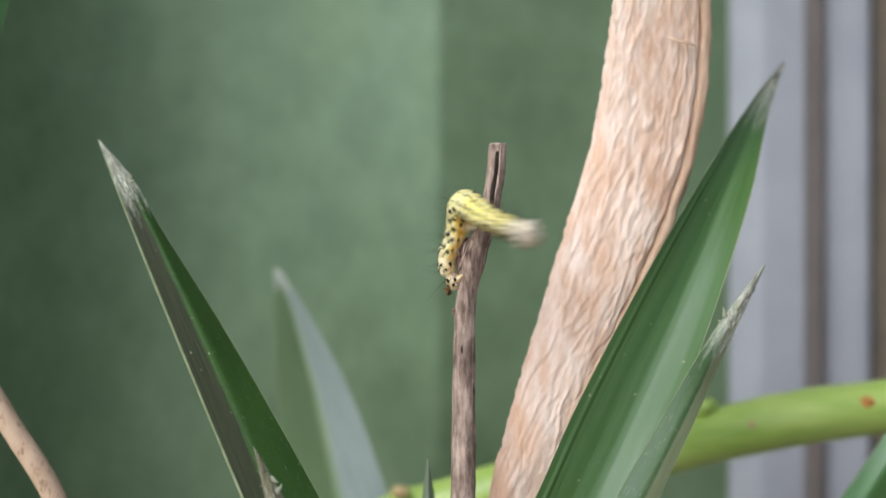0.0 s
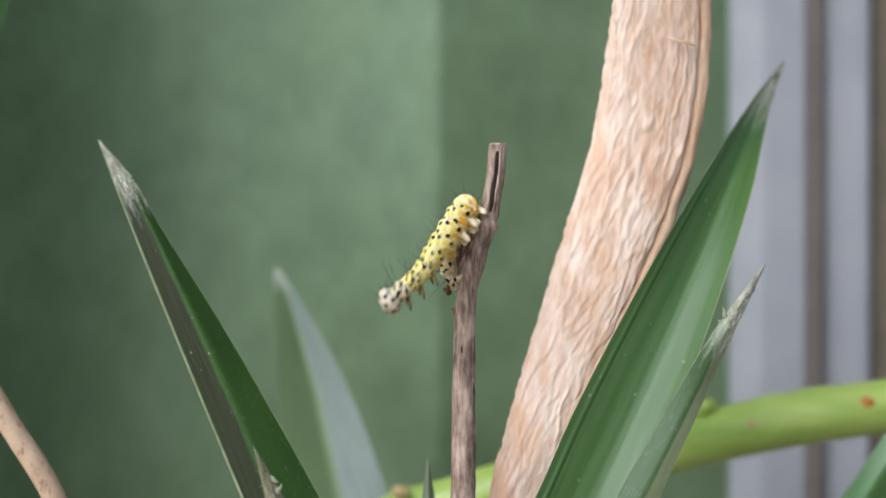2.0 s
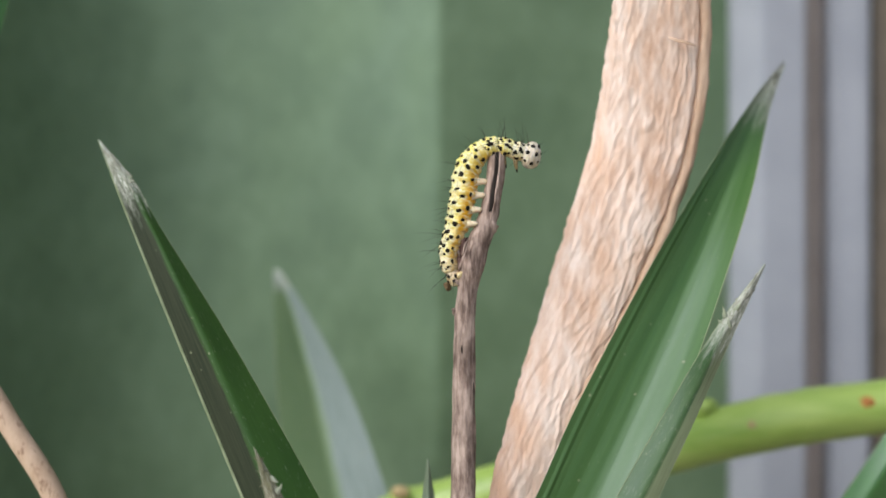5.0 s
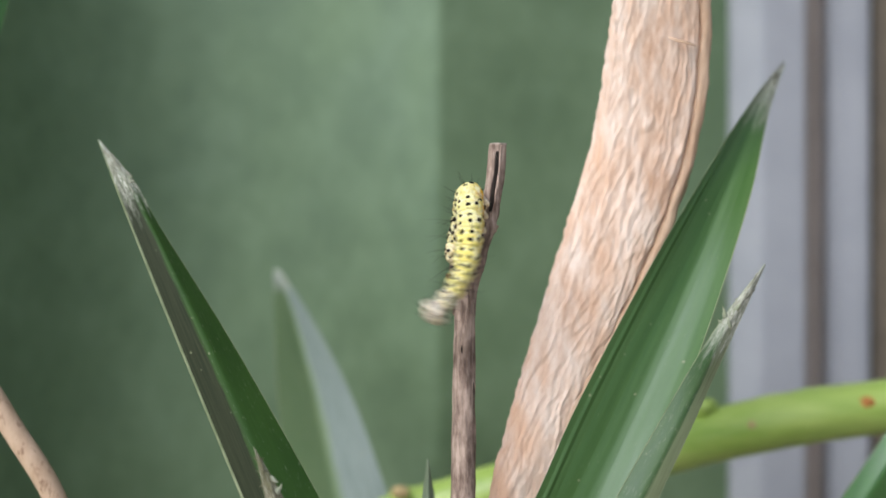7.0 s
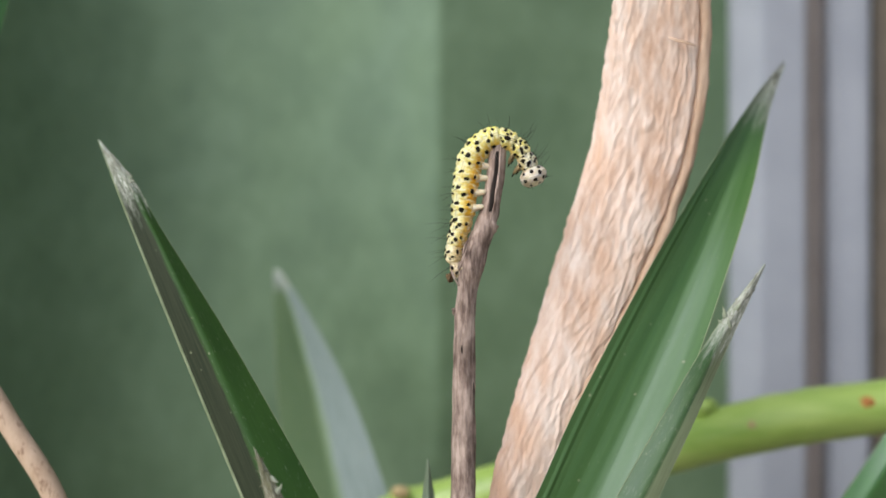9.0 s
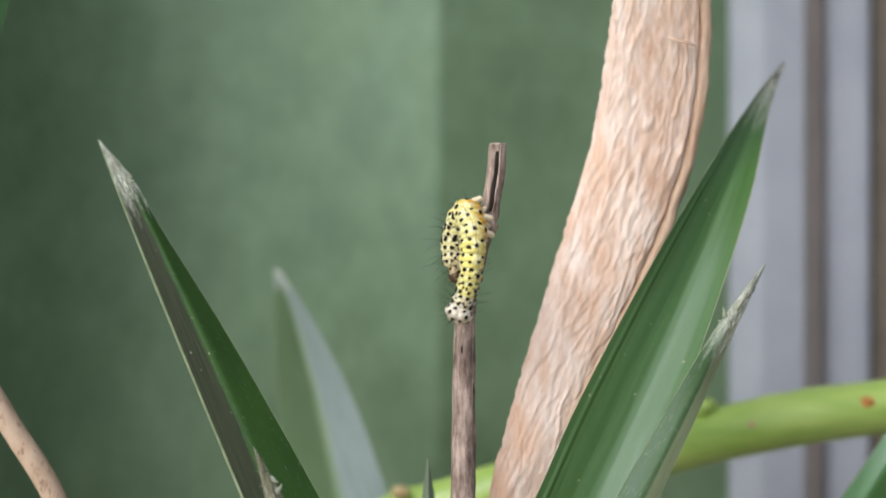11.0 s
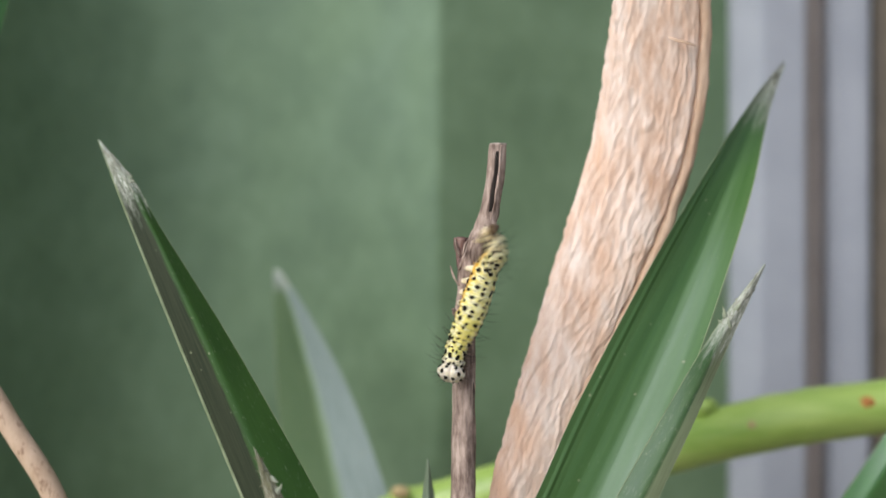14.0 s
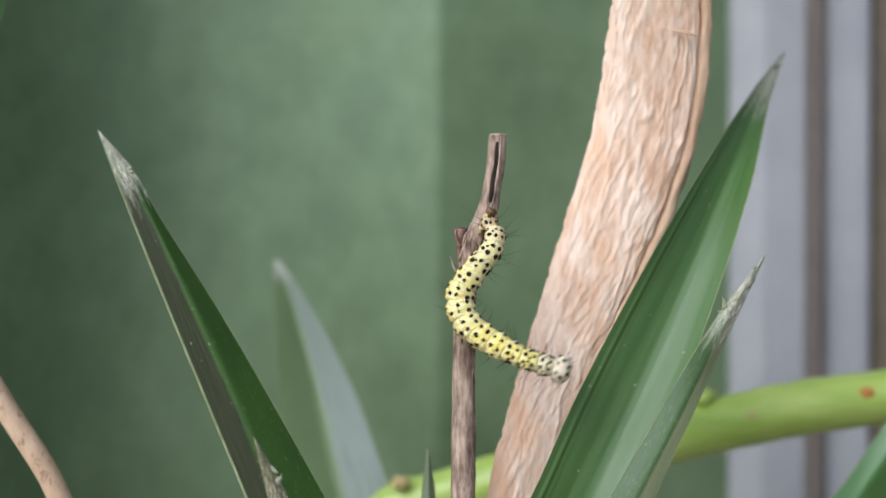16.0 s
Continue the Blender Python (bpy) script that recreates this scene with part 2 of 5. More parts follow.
# ---- the fence behind: a folded green sheet, grey boards, a brown post ----
def folded(outline, thick, z0, z1, n=2):
    """An upright sheet folded along the outline, in millimetres seen from above."""
    bm = bmesh.new()
    front = [bm.verts.new((x / 1000, y / 1000, z0)) for x, y in outline]
    ftop = [bm.verts.new((x / 1000, y / 1000, z1)) for x, y in outline]
    rear = [bm.verts.new((x / 1000, (y + thick) / 1000, z0)) for x, y in outline]
    rtop = [bm.verts.new((x / 1000, (y + thick) / 1000, z1)) for x, y in outline]
    for a, b in ((front, ftop), (rtop, rear), (ftop, rtop), (rear, front)):
        for j in range(len(outline) - 1):
            bm.faces.new((a[j], a[j + 1], b[j + 1], b[j]))
    for j in (0, -1):
        bm.faces.new((front[j], ftop[j], rtop[j], rear[j]))
    bmesh.ops.recalc_face_normals(bm, faces=bm.faces)
    return bm


def rounded(outline, radius, n=40):
    """The outline with its corners rounded by the radius of each (x, y, r)."""
    pts = [Vector((p[0], p[1])) for p in outline]
    out = [pts[0]]
    for i in range(1, len(pts) - 1):
        r = outline[i][2] if len(outline[i]) > 2 else radius
        a = pts[i] + (pts[i - 1] - pts[i]).normalized() * min(r, (pts[i - 1] - pts[i]).length * 0.49)
        c = pts[i] + (pts[i + 1] - pts[i]).normalized() * min(r, (pts[i + 1] - pts[i]).length * 0.8)
        for k in range(n + 1):
            t = k / n
            out.append(a * (1 - t) ** 2 + pts[i] * 2 * t * (1 - t) + c * t * t)
    return [(p.x, p.y) for p in out + [pts[-1]]]


# the unseen left wing is added well forward to keep light off the left face
SHEET = rounded([(-900, 12.7), (-224.4, 19.5), (-132.0, 43.3), (-88.2, 146.0, 71.4), (-1.35, 109.0, 2.2), (74.5, 137.5, 6.8), (83.3, 140.5, 2.7), (88.4, 142.5)], 10)
sheet = part("wall_green", folded(SHEET, 3, -0.02, 1.6), GREEN_PAINT, None, smooth=False)
tagged(sheet, "folded metal fence sheet in weathered green paint", "fence", kind="structure")


def board(x0, x1, y, depth, mat, name, label):
    bm = bmesh.new()
    bmesh.ops.create_cube(bm, size=1)
    for v in bm.verts:
        v.co = Vector(((x0 + (x1 - x0) * (v.co.x + 0.5)) / 1000, (y + depth * (v.co.y + 0.5)) / 1000, 1.62 * (v.co.z + 0.5) - 0.02))
    bmesh.ops.bevel(bm, geom=[e for e in bm.edges if abs(e.verts[0].co.z - e.verts[1].co.z) > 1], offset=0.002, segments=3, affect="EDGES")
    return tagged(part(name, bm, mat, None, smooth=False), label, "fence board", "boards of the fence")


tagged(part("fence_board", folded([(83.3, 141.2), (84.3, 138.5), (90.1, 133.0), (91.8, 132.4), (103.4, 133.0), (104.0, 134.4)], 12, -0.02, 1.6), GREY_PAINT, None, smooth=False),
       "grey-painted fence board with a slanted edge beside the green sheet", "fence board", "boards of the fence")
# added strip: the groove's shade as a brownish board
board(104.4, 112.9, 145.3, 14, GROOVE_SHADE, "groove_strip", "recessed brownish strip standing for the shaded groove between the boards")
board(113.2, 125.1, 139.2, 20, GREY_PAINT, "fence_board", "upright grey-painted fence board")
board(125.8, 204.0, 146.0, 30, BROWN_WOOD, "fence_post", "broad dark brown timber fence post")
tagged(part("wall_backing", folded([(68.0, 181.7), (900, 181.7)], 20, -0.02, 1.6), BROWN_WOOD, None, smooth=False), "brown timber backing behind the fence boards", "wall",
       kind="structure")


# ---- sword-shaped leaves ----
def blade(bm, left, keel, right, n, thick, across=6, v0=0.0, round_off=0.0, ribs=0.0):
    """A long leaf between three rails: left edge, keel and right edge. Solid, thin at the edges."""
    L, K, R = glide(left, n), glide(keel, n), glide(right, n)
    rows, run = [], [v0]
    for i in range(1, n):
        run.append(run[-1] + (K[i] - K[i - 1]).length)
    for i in range(n):
        front, rear = [], []
        for j in range(2 * across + 1):
            t = j / across
            p = L[i].lerp(K[i], t) if t <= 1 else K[i].lerp(R[i], t - 1)
            sag = math.sin(math.pi * (t % 1)) * (R[i] - L[i]).length * 0.015
            edge = 1 - abs(t - 1)
            side = L[i] if t <= 1 else R[i]
            e = t if t <= 1 else 2 - t
            wave = ribs * e ** 0.5 * min(1, i / 14) * (noise.noise(Vector((t * 3.6, run[i] / 90, 1.7))) + 0.3 * noise.noise(Vector((t * 9, run[i] / 120, 8.2))))
            wave -= 1.2 * ribs * min(1, i / 14) * (math.exp(-((t - 0.22) / 0.055) ** 2) + 0.3 * math.exp(-((t - 0.36) / 0.05) ** 2))   # two low ribs beside the edge
            p = p + Vector((0, wave - sag * (1 - round_off) + (e * (1 - e)) * (K[i].y - side.y) * round_off, 0))
            front.append(bm.verts.new(mm(p)))
            if 0 < j < 2 * across:
                rear.append(bm.verts.new(mm(p + Vector((0, thick * edge ** 0.5 * min(1, i / 8 + 0.15), 0)))))
        rows.append(front + rear[::-1])
    w = 2 * across
    grid_faces(bm, rows, lambda i, j: ((j if j <= w else 2 * w - j) / w, run[i] / 10), wrap=True)
    bm.faces.new(rows[0][::-1])
    bm.faces.new(rows[-1])
    bmesh.ops.recalc_face_normals(bm, faces=bm.faces)
    for a, b in zip(rows, rows[1:]):   # crisp edges where front and back meet
        for j in (0, w):
            bm.edges.get((a[j], b[j])).smooth = False
    return L, K, R


def fibres(bm, places, rng, count, reach, width):
    """Short torn fibres that stand off a dry tip."""
    for _ in range(count):
        p = rng.choice(places)
        d = Vector((rng.uniform(-1, 1), rng.uniform(-0.6, 0.3), rng.uniform(-0.6, 1))).normalized() * reach * rng.uniform(0.4, 1)
        s = Vector((d.z, 0.3, -d.x)).normalized() * width
        a, b, c = bm.verts.new(mm(p + s)), bm.verts.new(mm(p - s)), bm.verts.new(mm(p + Vector((0, width, 0))))
        e = bm.verts.new(mm(p + d))
        for q in ((a, b, e), (b, c, e), (c, a, e)):
            bm.faces.new(q)


def sword_leaf(left, keel, right, mat, label, thick=1.6, round_off=0.0, tip_mat=None, tip_n=0, margin=0.08, n=90, seed=1, fibre=0, barbs=(), ribs=0.0):
    """A leaf thing: blade, two pale margins and, where it has withered, a dry tip."""
    base = Vector(keel[-1])
    thing = new("sword_leaf")
    thing.location = mm(base)
    tagged(thing, label, "leaf", "leaves of the plant")
    shift = Matrix.Translation(-mm(base))
    bm = bmesh.new()
    L, K, R = blade(bm, left, keel, right, n, thick, 40 if ribs else 6, round_off=round_off, ribs=ribs)
    bm.transform(shift)
    part("blade", bm, mat, thing)
    for rail, wide in ((L, margin), (R, min(0.05, margin * 0.3) if margin > 0.07 else 0.10)):
        bm = bmesh.new()
        path = [mm(p) for p in rail]
        tube(bm, path, [wide / 1000 * min(1, i / 12 + 0.3) for i in range(n)], 6)
        bm.transform(shift)
        part("margin", bm, MARGIN, thing, "thin pale leaf margin")
    if tip_mat:
        rng = random.Random(seed)
        bm = bmesh.new()
        edge = [p for i in range(1, tip_n) for p in (L[i], R[i], R[i])] + [L[i].lerp(K[i], rng.random()) + Vector((0, -0.25, 0)) for i in range(1, tip_n)]
        fibres(bm, edge, rng, fibre, 0.9, 0.16)
        for i in [k // 9 for k in range(9, 9 * tip_n)]:   # torn scurf that lies along the tip
            a, b = (L, K) if rng.random() < 0.55 else (R, K)
            f, size, slide = rng.uniform(0.05, 0.95), rng.uniform(0.4, 1.0), rng.uniform(0, 3.3)
            path = [mm(a[i].lerp(b[i], f) + (K[i + 1] - K[i]).normalized() * (d + slide) + Vector((rng.uniform(-0.15, 0.15), -0.05, 0))) for d in (-1.1 * size, -0.4 * size, 0.4 * size, 1.2 * size)]
            tube(bm, path, [0.00008, 0.00022 * size, 0.00017 * size, 0.00006], 7, 0.7, 0.6, i)
        bm.transform(shift)
        for k, (at, way) in enumerate(barbs):
            spine = bmesh.new()
            tip_at = Vector(at) + Vector(way)
            mid_at = Vector(at).lerp(tip_at, 0.5) + Vector((0.15, 0, -0.1))
            tube(spine, [mm(q) for q in glide([Vector(at) - Vector(way) * 0.4, at, mid_at, tip_at], 9)], [0.0005, 0.00048, 0.00045, 0.0004, 0.00034, 0.00026, 0.00018, 0.0001, 0.00004], 7, 0.6, 0.25, k)
            spine.transform(shift)
            part("barb", spine, BARB, thing, "small green barb on the torn edge")
        tagged(part("torn_fringe", bm, tip_mat, thing, "torn grey fibres on the withered tip"), kind="stuff")
    return thing


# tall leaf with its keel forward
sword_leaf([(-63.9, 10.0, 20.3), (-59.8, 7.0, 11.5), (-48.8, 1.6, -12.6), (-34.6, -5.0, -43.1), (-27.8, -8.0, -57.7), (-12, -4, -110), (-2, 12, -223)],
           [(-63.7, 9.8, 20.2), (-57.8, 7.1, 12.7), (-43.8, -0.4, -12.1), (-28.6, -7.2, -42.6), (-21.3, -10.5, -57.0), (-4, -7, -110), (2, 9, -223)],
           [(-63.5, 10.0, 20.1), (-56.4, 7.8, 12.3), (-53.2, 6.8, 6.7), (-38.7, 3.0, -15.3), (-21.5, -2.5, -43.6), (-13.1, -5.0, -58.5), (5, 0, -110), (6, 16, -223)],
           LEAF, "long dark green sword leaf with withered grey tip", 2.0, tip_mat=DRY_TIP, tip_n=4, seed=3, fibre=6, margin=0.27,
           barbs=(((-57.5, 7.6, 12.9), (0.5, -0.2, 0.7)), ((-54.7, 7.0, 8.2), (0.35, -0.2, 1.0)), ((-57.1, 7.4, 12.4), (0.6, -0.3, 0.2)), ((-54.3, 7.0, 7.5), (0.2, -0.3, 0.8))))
# broad channelled leaf before the dried stalk
sword_leaf([(70.3, 35.3, 38.8), (62.5, 27.7, 30.8), (43.1, 8.0, 5.5), (32.3, 2.5, -12.0), (22.7, -2.0, -29.1), (16.9, -5.0, -41.1), (11.5, -6.0, -52.4), (-6, 2, -110), (2, 18, -223)],
           [(70.3, 35.6, 38.6), (64.2, 28.9, 29.6), (48.8, 11.3, 2.2), (37.7, 3.6, -18.2), (29.0, -0.9, -34.8), (24.2, -3.4, -43.4), (19.2, -4.4, -54.8), (6, 6, -110), (5, 24, -223)],
           [(70.4, 35.3, 38.3), (65.6, 29.3, 27.8), (57.6, 12.5, 10.2), (48.4, 2.5, -11.5), (41.0, -3.0, -28.0), (33.5, -7.0, -43.4), (28.4, -8.5, -54.7), (18, 0, -110), (8, 20, -223)],
           LEAF_BROAD, "broad glossy green channelled leaf with grey tip", 1.4, round_off=1.0, tip_mat=DRY_TIP, tip_n=2, seed=8, margin=0.05, ribs=0.2)
# narrow leaf in front of it
sword_leaf([(57.4, 2.0, -2.7), (49.6, 0.0, -12.1), (44.9, -3.5, -17.8), (37.4, -8.0, -28.6), (28.8, -13.0, -41.4), (22.8, -16.0, -50.8), (16, -6, -110), (9, 12, -223)],
           [(57.3, 1.6, -2.8), (50.2, -1.5, -13.0), (45.4, -4.8, -20.9), (40.1, -9.2, -29.1), (32.7, -14.2, -41.2), (26.9, -18.0, -50.3), (22, -9, -110), (11, 10, -223)],
           [(57.6, 2.0, -2.9), (52.4, 0.0, -13.1), (47.0, -3.5, -22.7), (42.9, -8.0, -29.3), (35.9, -13.0, -41.4), (31.1, -16.0, -50.8), (28, -6, -110), (13, 13, -223)],
           LEAF_NARROW, "narrow grey-green folded leaf with torn dry tip", 1.4, tip_mat=DRY_TIP, tip_n=5, seed=5, fibre=8,
           barbs=(((49.7, -0.4, -11.5), (-0.5, -0.3, 1.5)), ((50.3, -1.4, -13.3), (-0.4, -0.5, 1.3)), ((51.9, -0.6, -10.4), (0.5, -0.5, 1.2)), ((49.1, -0.4, -13.1), (-0.7, -0.3, 0.7))))
# leaf far behind
sword_leaf([(-42.5, 90.0, -5.2), (-41.8, 85.7, -13.8), (-39.5, 76.1, -35.1), (-35.8, 66.4, -57.7), (-33.3, 61.1, -71.8), (-22, 40, -110), (-8, 42, -223)],
           [(-41.7, 90.0, -4.9), (-37.1, 87.3, -16.7), (-30.1, 80.3, -38.3), (-24.4, 70.7, -58.5), (-20.8, 65.4, -72.9), (-12, 44, -110), (-5, 47, -223)],
           [(-40.9, 90.0, -5.2), (-32.8, 84.6, -16.3), (-22.0, 77.1, -35.2), (-12.6, 67.0, -57.8), (-7.6, 61.6, -71.9), (-2, 41, -110), (-2, 44, -223)],
           LEAF_FAR, "grey-green waxy sword leaf with a painted pale sheen", 2.0)
# leaf that crosses the upper corner
sword_leaf([(-87.4, 34.3, 73.2), (-95.4, 32.5, 50.8), (-105.2, 29.8, 16.0), (-125.4, 27.1, -49.7), (-126.0, 25.3, -99.0), (-110, 36, -223)],
           [(-86.9, 33.4, 72.7), (-90.9, 30.7, 52.6), (-101.0, 28.0, 17.1), (-121.1, 25.3, -49.2), (-120.6, 23.5, -99.0), (-107, 34, -223)],
           [(-87.1, 34.3, 73.2), (-88.4, 32.5, 50.8), (-99.0, 29.8, 16.0), (-118.6, 27.1, -49.7), (-115.2, 25.3, -99.0), (-104, 36, -223)],
           LEAF_LOW, "fresh green sword leaf at the edge of the clump", 1.6)
# leaf end low at the side
sword_leaf([(102.7, 40.0, -23.6), (92.0, 40.0, -40.0), (83.5, 40.0, -52.3), (73.0, 40.0, -66.3), (50, 40, -110), (40, 40, -223)],
           [(102.9, 40.0, -23.8), (94.8, 38.0, -41.1), (87.4, 37.0, -51.7), (78.0, 37.0, -65.5), (58, 37, -110), (43, 37, -223)],
           [(103.3, 40.0, -23.6), (100.7, 41.0, -42.7), (95.9, 41.0, -54.6), (85.2, 41.0, -68.9), (66, 41, -110), (46, 41, -223)],
           LEAF_LOW, "green sword leaf low beside the stem", 1.6)
# short young leaf, withered
sword_leaf([(-31.1, -16.0, -32.3), (-30.3, -16.0, -35.5), (-29.1, -16.0, -40.8), (-27.4, -15.0, -48.3), (-14, -10, -110), (-6, 2, -223)],
           [(-31.0, -16.2, -32.4), (-29.4, -16.9, -35.7), (-27.4, -17.0, -40.6), (-25.4, -16.0, -48.0), (-11, -11, -110), (-4, 1, -223)],
           [(-30.9, -16.0, -32.5), (-28.5, -16.0, -36.5), (-26.1, -16.0, -40.8), (-23.6, -15.0, -48.3), (-8, -10, -110), (-2, 2, -223)],
           LEAF_YOUNG, "short young leaf with brown withered tip", 1.2, tip_mat=BROWN_TIP, tip_n=4, seed=21, fibre=18,
           barbs=(((-27.0, -16.4, -39.4), (0.6, -0.2, 1.2)), ((-27.9, -16.4, -37.6), (1.0, -0.2, -0.6))))
sword_leaf([(-3.0, 12.0, -39.2), (-3.5, 12.0, -43.2), (-3.9, 12.0, -46.6), (-6, 14, -110), (-4, 24, -223)],
           [(-2.8, 11.5, -39.1), (-2.7, 11.0, -43.0), (-2.7, 11.0, -46.4), (-3.5, 12, -110), (-3, 23, -223)],
           [(-2.7, 12.0, -39.2), (-2.1, 12.0, -43.2), (-1.5, 12.0, -46.6), (-1, 14, -110), (-2, 24, -223)],
           LEAF_GREY, "slender young grey-green leaf tip", 0.8)


# ---- the dried stalk ----
def dried_stalk(left, right, label):
    n, sides = 620, 240
    L, R = glide(left, n), glide(right, n)
    base = (L[-1] + R[-1]) / 2
    thing = new("dried_stalk")
    thing.location = mm(base)
    tagged(thing, label, "stalk")
    bm = bmesh.new()
    rows, run = [], 0.0
    for i in range(n):
        if i:
            run += ((L[i] + R[i]) / 2 - (L[i - 1] + R[i - 1]) / 2).length
        mid, half = (L[i] + R[i]) / 2, (R[i] - L[i]) / 2
        w = half.length
        row = []
        for j in range(sides):
            a = math.tau * j / sides
            u, d = math.cos(a), math.sin(a)
            arc = math.asin(max(-1.0, min(1.0, u))) * w * 0.8
            # narrow wavering veins that fork and fade, with lumpy skin between them
            warp = 0.36 * noise.noise(Vector((arc / 4, run / 8, 3))) + 0.2 * noise.noise(Vector((arc / 1.6, run / 2.2, 9)))
            v1 = max(0.0, 1 - abs(noise.noise(Vector((arc / 2.0 + warp, run / 12, 5.0)))) * 4.4)
            v2 = max(0.0, 1 - abs(noise.noise(Vector((arc / 1.35 + warp, run / 5, 21.0)))) * 3.6)
            r2 = noise.noise(Vector((arc / 1.3 + warp, run / 2.6, 31.0)))
            r3 = noise.noise(Vector((arc * 1.5, run / 1.2, 47.0)))
            fade = 0.75 + 0.7 * noise.noise(Vector((arc / 3, run / 6, 60)))
            h = (0.25 * v1 ** 0.8 + 0.17 * v2) * max(0.15, fade) + 0.14 * r2 + 0.11 * r3
            crease = math.exp(-((run - 7.5 - 2.2 * (u - 0.7)) / 0.45) ** 2) * (1 if 0.25 < u < 0.85 else 0)
            h -= 0.6 * crease
            # the skin turns back beyond its last ridge
            turn = min(1.0, max(0.0, (u - 0.74 - 0.05 * noise.noise(Vector((run / 5, 2, 2)))) / 0.07)) if d > 0 else 0.0
            h -= 0.75 * turn * turn * (3 - 2 * turn)
            depth = w * 0.27
            p = mid + half * u + Vector((0, -depth * math.copysign(abs(1 - abs(u) ** 2.8) ** 0.6, d), 0))
            p += Vector((h * u * 0.6, -h * abs(d) ** 0.4 * (1 if d >= 0 else -1), 0))
            p.x += u ** 5 * 0.3 * (noise.noise(Vector((3.0 if u < 0 else 8.0, run / 1.5, d))) + 0.7 * noise.noise(Vector((5.0 if u < 0 else 11.0, run / 4, d))))   # bumpy edges
            row.append(bm.verts.new(mm(p)))
        rows.append(row)
    grid_faces(bm, rows, lambda i, j: (j / sides, i / 40), wrap=True)
    bm.faces.new(rows[0][::-1])
    bm.faces.new(rows[-1])
    bmesh.ops.recalc_face_normals(bm, faces=bm.faces)
    bm.transform(Matrix.Translation(-mm(base)))
    part("stalk_body", bm, STALK, thing)
    bm = bmesh.new()
    path = [mm(p + Vector((-1.0, -0.55, 0)) + Vector((0.35 * noise.noise(p * 0.25), 0, 0))) for p in R[::3]]
    tube(bm, path, [0.00125] * len(path), 14, 0.95, 0.4, 4)
    bm.transform(Matrix.Translation(-mm(base)))
    part("rolled_edge", bm, STALK_EDGE, thing, "browner rolled edge of the dried stalk")
    bm = bmesh.new()
    path = [mm(p) for p in glide([(41.5, 8.3, 38.9), (42.5, 8.0, 38.4), (44.6, 8.2, 38.0), (46.6, 9.0, 37.5)], 14)]
    tube(bm, path, [0.0001 + 0.0003 * math.sin(math.pi * (k + 0.5) / 14) ** 0.5 for k in range(14)], 10, 0.45, 0.2, 6)
    bm.transform(Matrix.Translation(-mm(base)))
    part("skin_fold", bm, STALK_EDGE, thing, "short brown fold across the stalk")
    return thing


dried_stalk([(32.0, 4.0, 61.2), (31.5, 9.5, 46.0), (30.1, 13.0, 33.0), (28.1, 15.0, 19.9), (23.9, 15.5, 6.0), (17.0, 13.0, -15.8), (12.2, 9.5, -31.2), (8.4, 5.5, -45.2), (5, 8, -110), (-2, 24, -223)],
            [(48.4, 4.5, 61.4), (49.4, 10.0, 46.1), (49.6, 13.5, 33.0), (48.2, 15.5, 20.5), (43.6, 16.0, 5.5), (36.9, 14.5, -9.0), (30.5, 12.5, -21.1), (24.2, 10.0, -33.4), (16, 9, -75), (10, 26, -223)],
            "pale tan dried stalk with wrinkled papery skin")

# ---- the green stem with leaf scars ----
def scar_material():
    m, nodes, links, b = material("stem_skin", 0.34, 0.55)
    g = grain(nodes, links, "Object", 150, (0.22, 1, 1), 5, 0.6)
    c = ramp(nodes, links, g, [(0.3, (0.21, 0.345, 0.05)), (0.7, (0.41, 0.54, 0.15))])
    links.new(c, b.inputs["Base Color"])
    bump(nodes, links, b, g, 0.35, 0.0006)
    return m


STEM = scar_material()
SCAR = wood_material("stem_scar", [(0.3, (0.36, 0.14, 0.04)), (0.7, (0.55, 0.27, 0.09))], 400, (1, 1, 1))
DRY_BUD = wood_material("withered_bud", [(0.3, (0.30, 0.22, 0.10)), (0.7, (0.48, 0.38, 0.20))], 300, (1, 1, 1))
stem = new("fleshy_stem")
STEM_PATH = [(170.1, 63.0, -25.7), (130.4, 61.0, -30.7), (99.9, 59.0, -35.4), (78.5, 59.0, -38.3), (54.5, 60.0, -44.0), (33.1, 63.0, -50.3), (12.5, 66.0, -56.0), (-3.2, 68.0, -60.7), (-12.4, 69.0, -63.8), (-18, 52, -110), (-30, 50, -223)]
stem.location = mm(STEM_PATH[-1])
tagged(stem, "smooth light green fleshy stem with orange scars", "plant stem")
bm = bmesh.new()
path = [mm(p) for p in glide(STEM_PATH, 120)]
tube(bm, path, [0.0061 + 0.0004 * noise.noise(Vector((i / 7, 2, 0))) for i in range(120)], 24, 1.0, 0.05)
bm.transform(Matrix.Translation(-stem.location))
part("stem_body", bm, STEM, stem)


def knob(place, size, mat, name, label):
    bm = bmesh.new()
    bmesh.ops.create_icosphere(bm, subdivisions=3, radius=1)
    for v in bm.verts:
        v.co *= 1 + 0.25 * noise.noise(v.co * 1.7 + Vector(place))
        v.co = Vector((v.co.x * size[0], v.co.y * size[1], v.co.z * size[2])) / 1000 + mm(place) - stem.location
    part(name, bm, mat, stem, label)


knob((93.8, 53.5, -34.0), (1.7, 0.8, 1.5), SCAR, "scar", "orange-brown scar on the green stem")
knob((68.3, 53.6, -38.9), (0.9, 0.6, 1.0), DRY_BUD, "scar", "small orange scar on the green stem")
knob((58.7, 59.0, -35.8), (3.2, 3, 2.4), STEM, "bud", "green bud on the stem")
